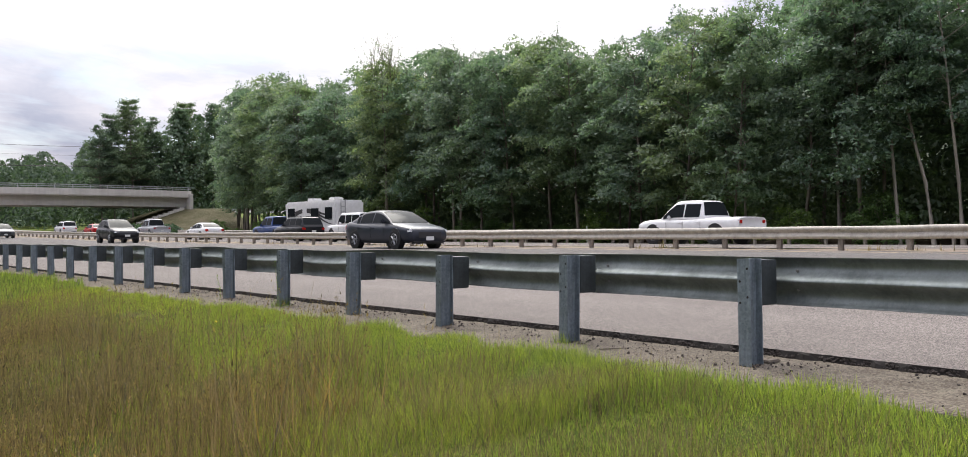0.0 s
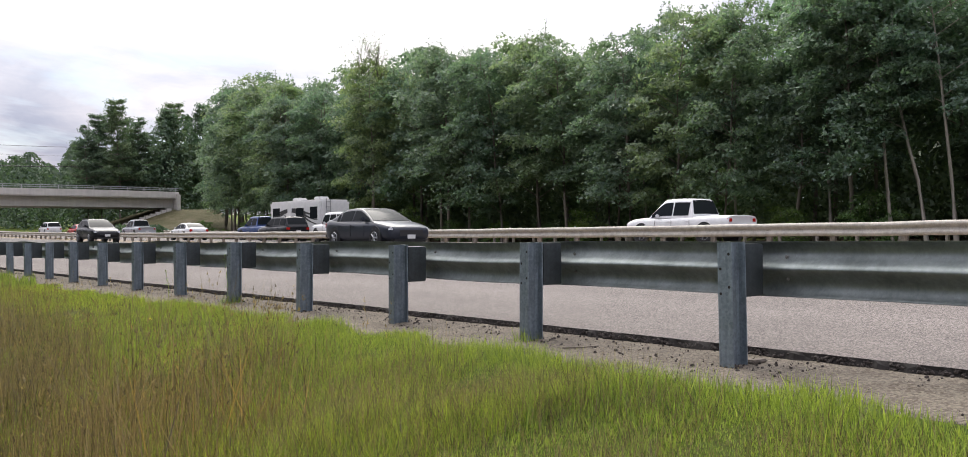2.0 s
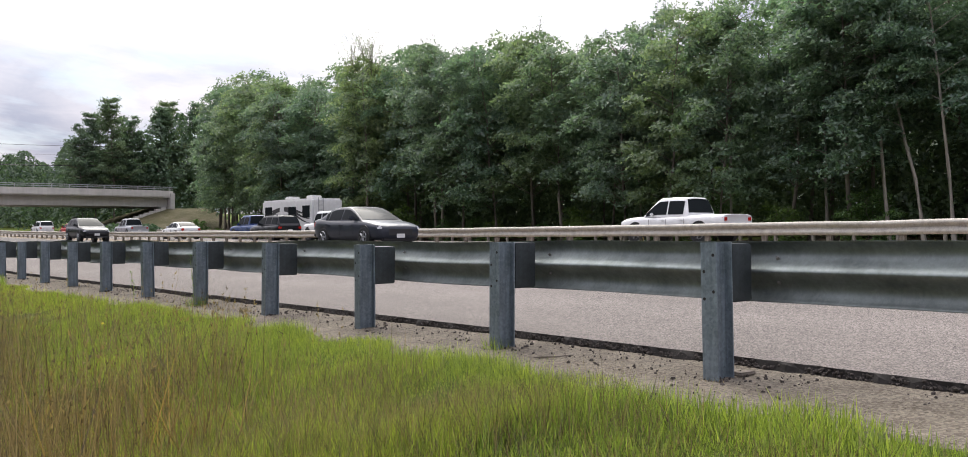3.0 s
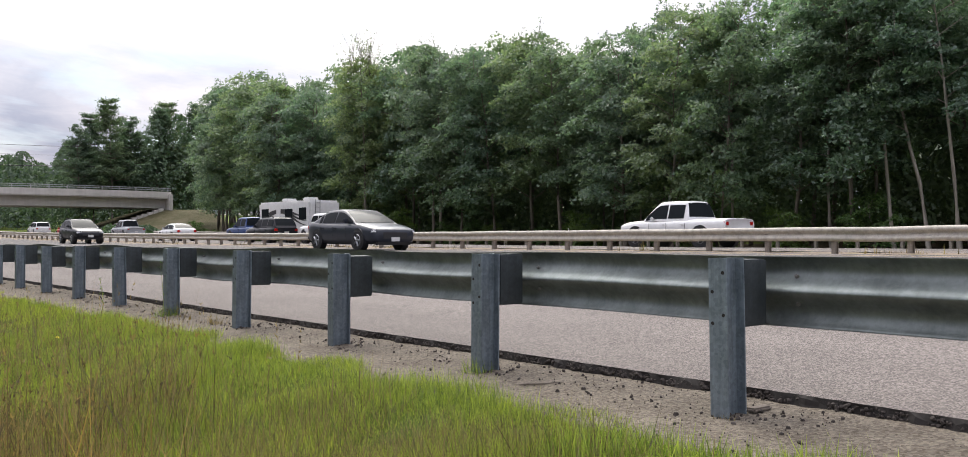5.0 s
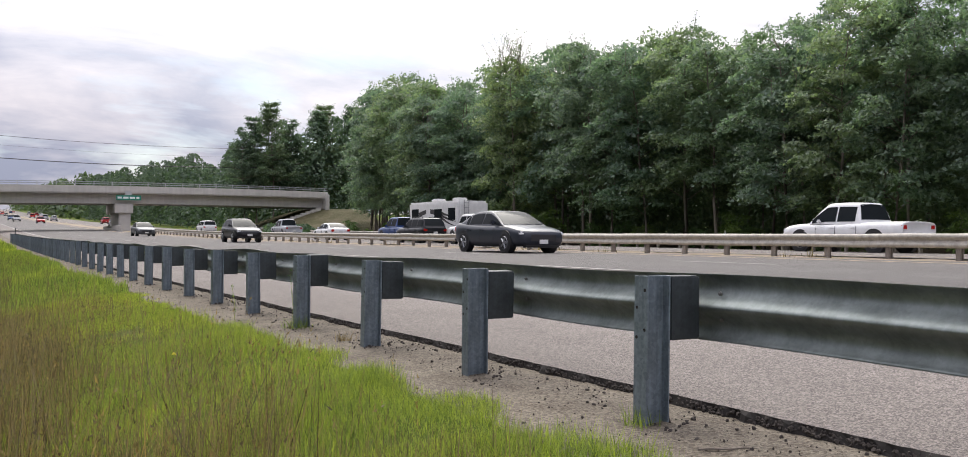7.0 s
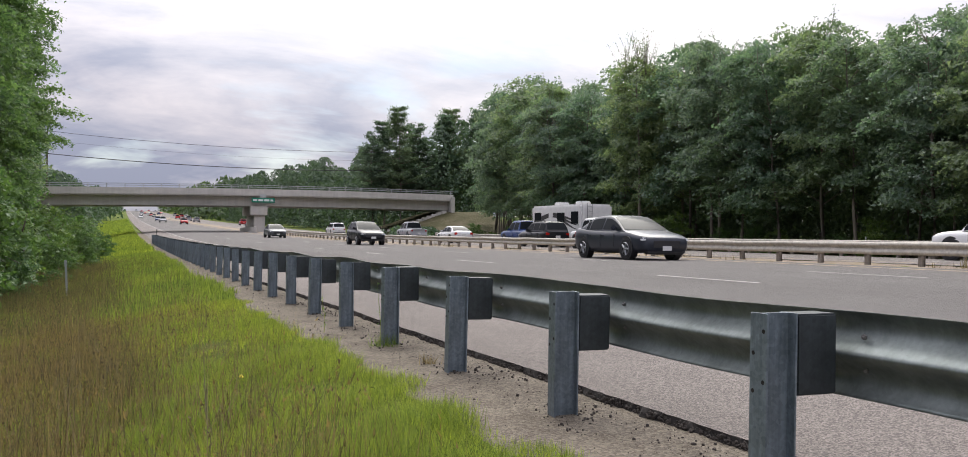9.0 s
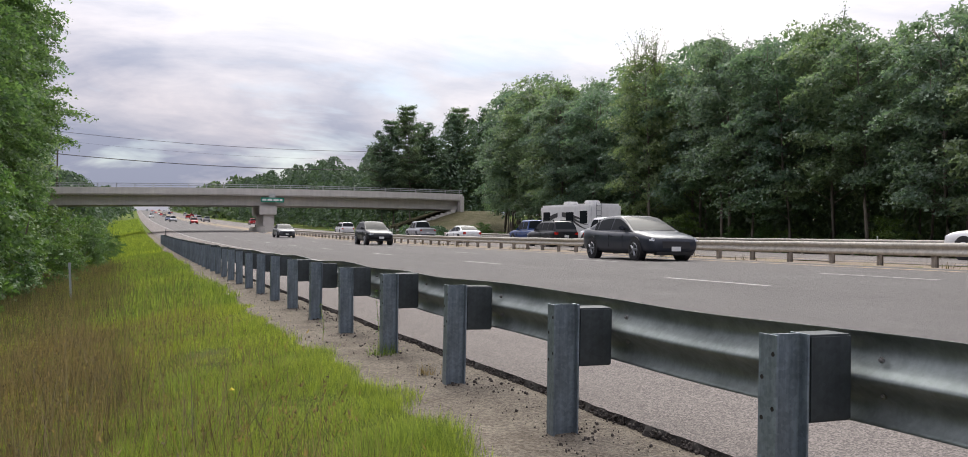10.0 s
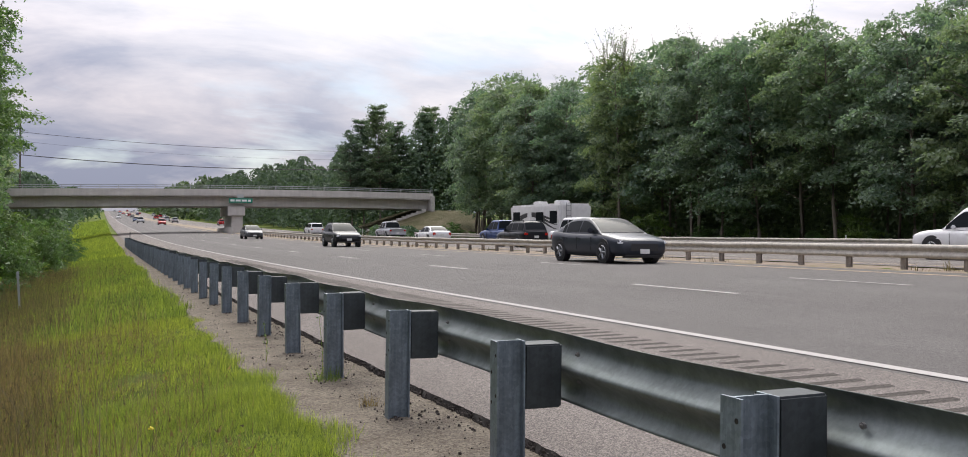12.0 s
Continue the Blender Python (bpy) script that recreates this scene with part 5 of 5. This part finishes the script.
        n1, t0 = s["body"][-2], s["body"][1]
        bm = bmesh.new()
        box(bm, (sgn * n1[1] * 0.76 - 0.18, n1[0] - 0.26, n1[3] - 0.2), (sgn * n1[1] * 0.76 + 0.18, n1[0] + 0.15, n1[3] - 0.06), 0.045)
        part("headlight", bm, LAMP, car)
        bm = bmesh.new()
        box(bm, (sgn * t0[1] * 0.82 - 0.14, -0.02, t0[3] - 0.3), (sgn * t0[1] * 0.82 + 0.12, 0.22, t0[3] - 0.08), 0.04)
        part("tail_light", bm, RED_LAMP, car)
        for ax in s["axles"]:
            r, w = s["r"], float(np.interp(ax, ys, ws))
            # no arch is cut out: a black disc stands for the shaded gap
            bm = bmesh.new()
            cylinder(bm, (sgn * (w - 0.22), ax, r + 0.02), (sgn * (w + 0.004), ax, r + 0.02), r * 1.17, r * 1.17, 28)
            part("wheel_arch", bm, TRIM, car)
            bm = bmesh.new()
            cylinder(bm, (sgn * (w - 0.2), ax, r), (sgn * (w + 0.012), ax, r), r, r, 24)
            cylinder(bm, (sgn * (w + 0.012), ax, r), (sgn * (w + 0.02), ax, r), r * 0.97, r * 0.9, 24)
            wheel = part("wheel", bm, TYRE, car)
            bm = bmesh.new()
            for k in range(5):
                a = 2 * math.pi * k / 5
                cylinder(bm, (sgn * (w + 0.024), ax, r), (sgn * (w + 0.024), ax + r * 0.6 * math.cos(a), r + r * 0.6 * math.sin(a)), 0.05, 0.035, 5)
            bmesh.ops.create_cone(bm, segments=20, radius1=r * 0.66, radius2=r * 0.6, depth=0.02, matrix=pose(sgn * (w + 0.026), ax, r, 0, 90 * sgn, 0))
            part("rim", bm, RIM, wheel)
    front = s["body"][-1]
    L = s["L"]
    bm = bmesh.new()
    box(bm, (-0.5, L - 0.12, front[2] + 0.08), (0.5, L + 0.015, front[3] - 0.03), 0.03)
    part("grille", bm, TRIM, car)
    bm = bmesh.new()
    box(bm, (-0.7, L - 0.25, front[2] - 0.1), (0.7, L - 0.02, front[2] + 0.05), 0.05)
    part("front_bumper", bm, TRIM, car)
    bm = bmesh.new()
    box(bm, (-0.78, -0.02, s["body"][0][2] - 0.08), (0.78, 0.14, s["body"][0][2] + 0.08), 0.04)
    part("rear_bumper", bm, TRIM, car)
    if kind in ("suv", "crossover"):
        for sgn in (1, -1):
            x = sgn * (skin((yb + yc) / 2, 1.0)[0] - 0.06)
            bm = bmesh.new()
            box(bm, (x - 0.02, yb + 0.1, roof + 0.02), (x + 0.02, yc - 0.1, roof + 0.055), 0.012)
            for y in (yb + 0.12, yc - 0.2):
                box(bm, (x - 0.018, y, roof - 0.06), (x + 0.018, y + 0.08, roof + 0.03))
            part("roof_rail", bm, TRIM, car)
    if kind == "jeep":
        bm = bmesh.new()
        cylinder(bm, (0.05, -0.24, 1.05), (0.05, 0.0, 1.05), 0.4, 0.4, 24)
        spare = part("spare_wheel", bm, TYRE, car)
        bm = bmesh.new()
        cylinder(bm, (0.05, -0.25, 1.05), (0.05, -0.2, 1.05), 0.22, 0.24, 16)
        part("rim", bm, RIM, spare)
    for y in (-0.015, L + 0.02):
        bm = bmesh.new()
        box(bm, (-0.16, y - 0.01, 0.62 if y < 0 else front[2] + 0.02), (0.16, y + 0.01, 0.77 if y < 0 else front[2] + 0.16), 0.004)
        part("licence_plate", bm, PLATE, car)
    return car


def travel_trailer():
    """A white travel trailer on two axles, its hitch towards +y."""
    t = tagged(new("travel_trailer"), "white travel trailer with dark windows and grey swoosh stripes", "trailer", "traffic")
    shell = paint("trailer_white", (0.66, 0.66, 0.65), 0.4)
    bm = bmesh.new()
    box(bm, (-1.2, 0.0, 0.55), (1.2, 8.2, 2.95), 0.14)
    for v in bm.verts:
        if v.co.y > 7.5 and v.co.z < 1.2:
            v.co.y -= 0.35
    part("body", bm, shell, t)
    for y, z in ((1.6, 2.95), (5.0, 2.95)):
        bm = bmesh.new()
        box(bm, (-0.4, y, z), (0.4, y + 0.9, z + 0.26), 0.07)
        part("roof_unit", bm, shell, t)
    for sgn in (1, -1):
        for y0, y1, z0, z1 in ((0.4, 1.5, 1.6, 2.45), (2.5, 3.7, 1.7, 2.4), (6.4, 7.6, 1.7, 2.45)):
            bm = bmesh.new()
            box(bm, (sgn * 1.2 - 0.02, y0, z0), (sgn * 1.2 + 0.02, y1, z1), 0.015)
            part("window", bm, CAR_GLASS, t)
        bm = bmesh.new()
        box(bm, (sgn * 1.2 - 0.015, 4.4, 0.75), (sgn * 1.2 + 0.015, 5.1, 2.6), 0.01)
        part("door", bm, shell, t)
        for k in range(3):
            vs, fs = [], []
            for i in range(13):
                u = i / 12
                y, z, w = 0.3 + 7.2 * u, 1.2 + 0.3 * k + (0.9 - 0.25 * k) * math.sin(u * 2.6) ** 2, 0.2 * math.sin(math.pi * u) + 0.02
                vs += [(sgn * (1.206 + 0.001 * k), y, z), (sgn * (1.206 + 0.001 * k), y, z + w)]
            fs = [(2 * i, 2 * i + 2, 2 * i + 3, 2 * i + 1) for i in range(12)]
            child("stripe", mesh_from("stripe", vs, fs, TRIM), t, "dark curved stripe")
        for y in (3.0, 3.85):
            bm = bmesh.new()
            cylinder(bm, (sgn * 0.95, y, 0.34), (sgn * 1.18, y, 0.34), 0.34, 0.34, 20)
            part("wheel", bm, TYRE, t)
    bm = bmesh.new()
    box(bm, (-0.06, 7.8, 0.5), (0.06, 9.3, 0.6), 0.01)
    part("hitch", bm, TRIM, t)
    bm = bmesh.new()
    for x in (-0.75, -0.4):
        box(bm, (x - 0.015, -0.1, 0.7), (x + 0.015, -0.07, 3.0))
    for k in range(7):
        box(bm, (-0.75, -0.1, 0.8 + 0.33 * k), (-0.4, -0.075, 0.825 + 0.33 * k))
    part("ladder", bm, RIM, t)
    return t


def drive(car, x, y, oncoming):
    z = land(x, y) + 0.048
    slope = math.degrees(math.atan2(along(y + 2) - along(y - 2), 4))
    car.matrix_basis = pose(x, y, z, -slope if oncoming else slope, 0, 180 if oncoming else 0)
    return car


white, black, red, silver, blue = (0.72, 0.72, 0.72), (0.012, 0.013, 0.016), (0.42, 0.018, 0.02), (0.36, 0.37, 0.39), (0.02, 0.05, 0.16)
drive(vehicle("crossover", "black_paint", black, "black crossover car with its grille facing along the lane"), 12.7, 62, True)
drive(vehicle("sedan", "dark_grey_paint", (0.03, 0.034, 0.045), "dark grey sedan approaching in the lane beside the median"), 13.3, 28.6, True)
drive(vehicle("sedan", "grey_paint", (0.10, 0.105, 0.11), "grey sedan approaching from the bridge"), 12.7, 102, True)
drive(vehicle("pickup", "white_paint", white, "white crew-cab pickup truck on the opposite carriageway", "truck"), 27.6, 20.7, False)
drive(vehicle("suv", "black_paint", black, "black SUV seen from behind on the opposite carriageway"), 24.0, 54.0, False)
drive(vehicle("jeep", "white_paint", white, "white off-road car with a spare wheel on its tail"), 24.0, 46.5, False)
drive(travel_trailer(), 27.6, 55.5, False)
drive(vehicle("pickup", "blue_paint", blue, "dark blue pickup truck towing a white trailer", "truck"), 27.6, 64.9, False)
drive(vehicle("sedan", "white_paint", white, "white sedan on the opposite carriageway"), 24.0, 72.0, False)
drive(vehicle("pickup", "silver_paint", silver, "silver pickup truck on the opposite carriageway", "truck"), 27.5, 96.0, False)
drive(vehicle("sedan", "red_paint", red, "red sedan on the opposite carriageway"), 24.0, 106.0, False)
drive(vehicle("suv", "white_paint", white, "white SUV near the bridge on the opposite carriageway"), 24.0, 120.0, False)


def far_traffic():
    rnd = random.Random(12)
    tones = (("white_paint", white, "white"), ("black_paint", black, "black"), ("silver_paint", silver, "silver"), ("red_paint", red, "red"), ("blue_paint", blue, "dark blue"))
    first = {}
    for k in range(26):
        pn, c, word = rnd.choice(tones)
        kind = rnd.choice(("sedan", "suv", "suv", "pickup"))
        oncoming = k % 2 == 0
        x = rnd.choice((5.6, 9.2, 12.7)) if oncoming else rnd.choice((20.4, 24.0, 27.6))
        y = (250 + 700 * ((k + rnd.random()) / 26) ** 1.1) if oncoming else (190 + 760 * ((k + rnd.random()) / 26) ** 1.15)
        key = (kind, pn)
        if key in first:
            slope = math.degrees(math.atan2(along(y + 2) - along(y - 2), 4))
            copy_thing(first[key], pose(x, y, land(x, y) + 0.048, -slope if oncoming else slope, 0, 180 if oncoming else 0))
        else:
            first[key] = drive(vehicle(kind, pn, c, word + " " + kind + " far off on the uphill highway"), x, y, oncoming)


far_traffic()
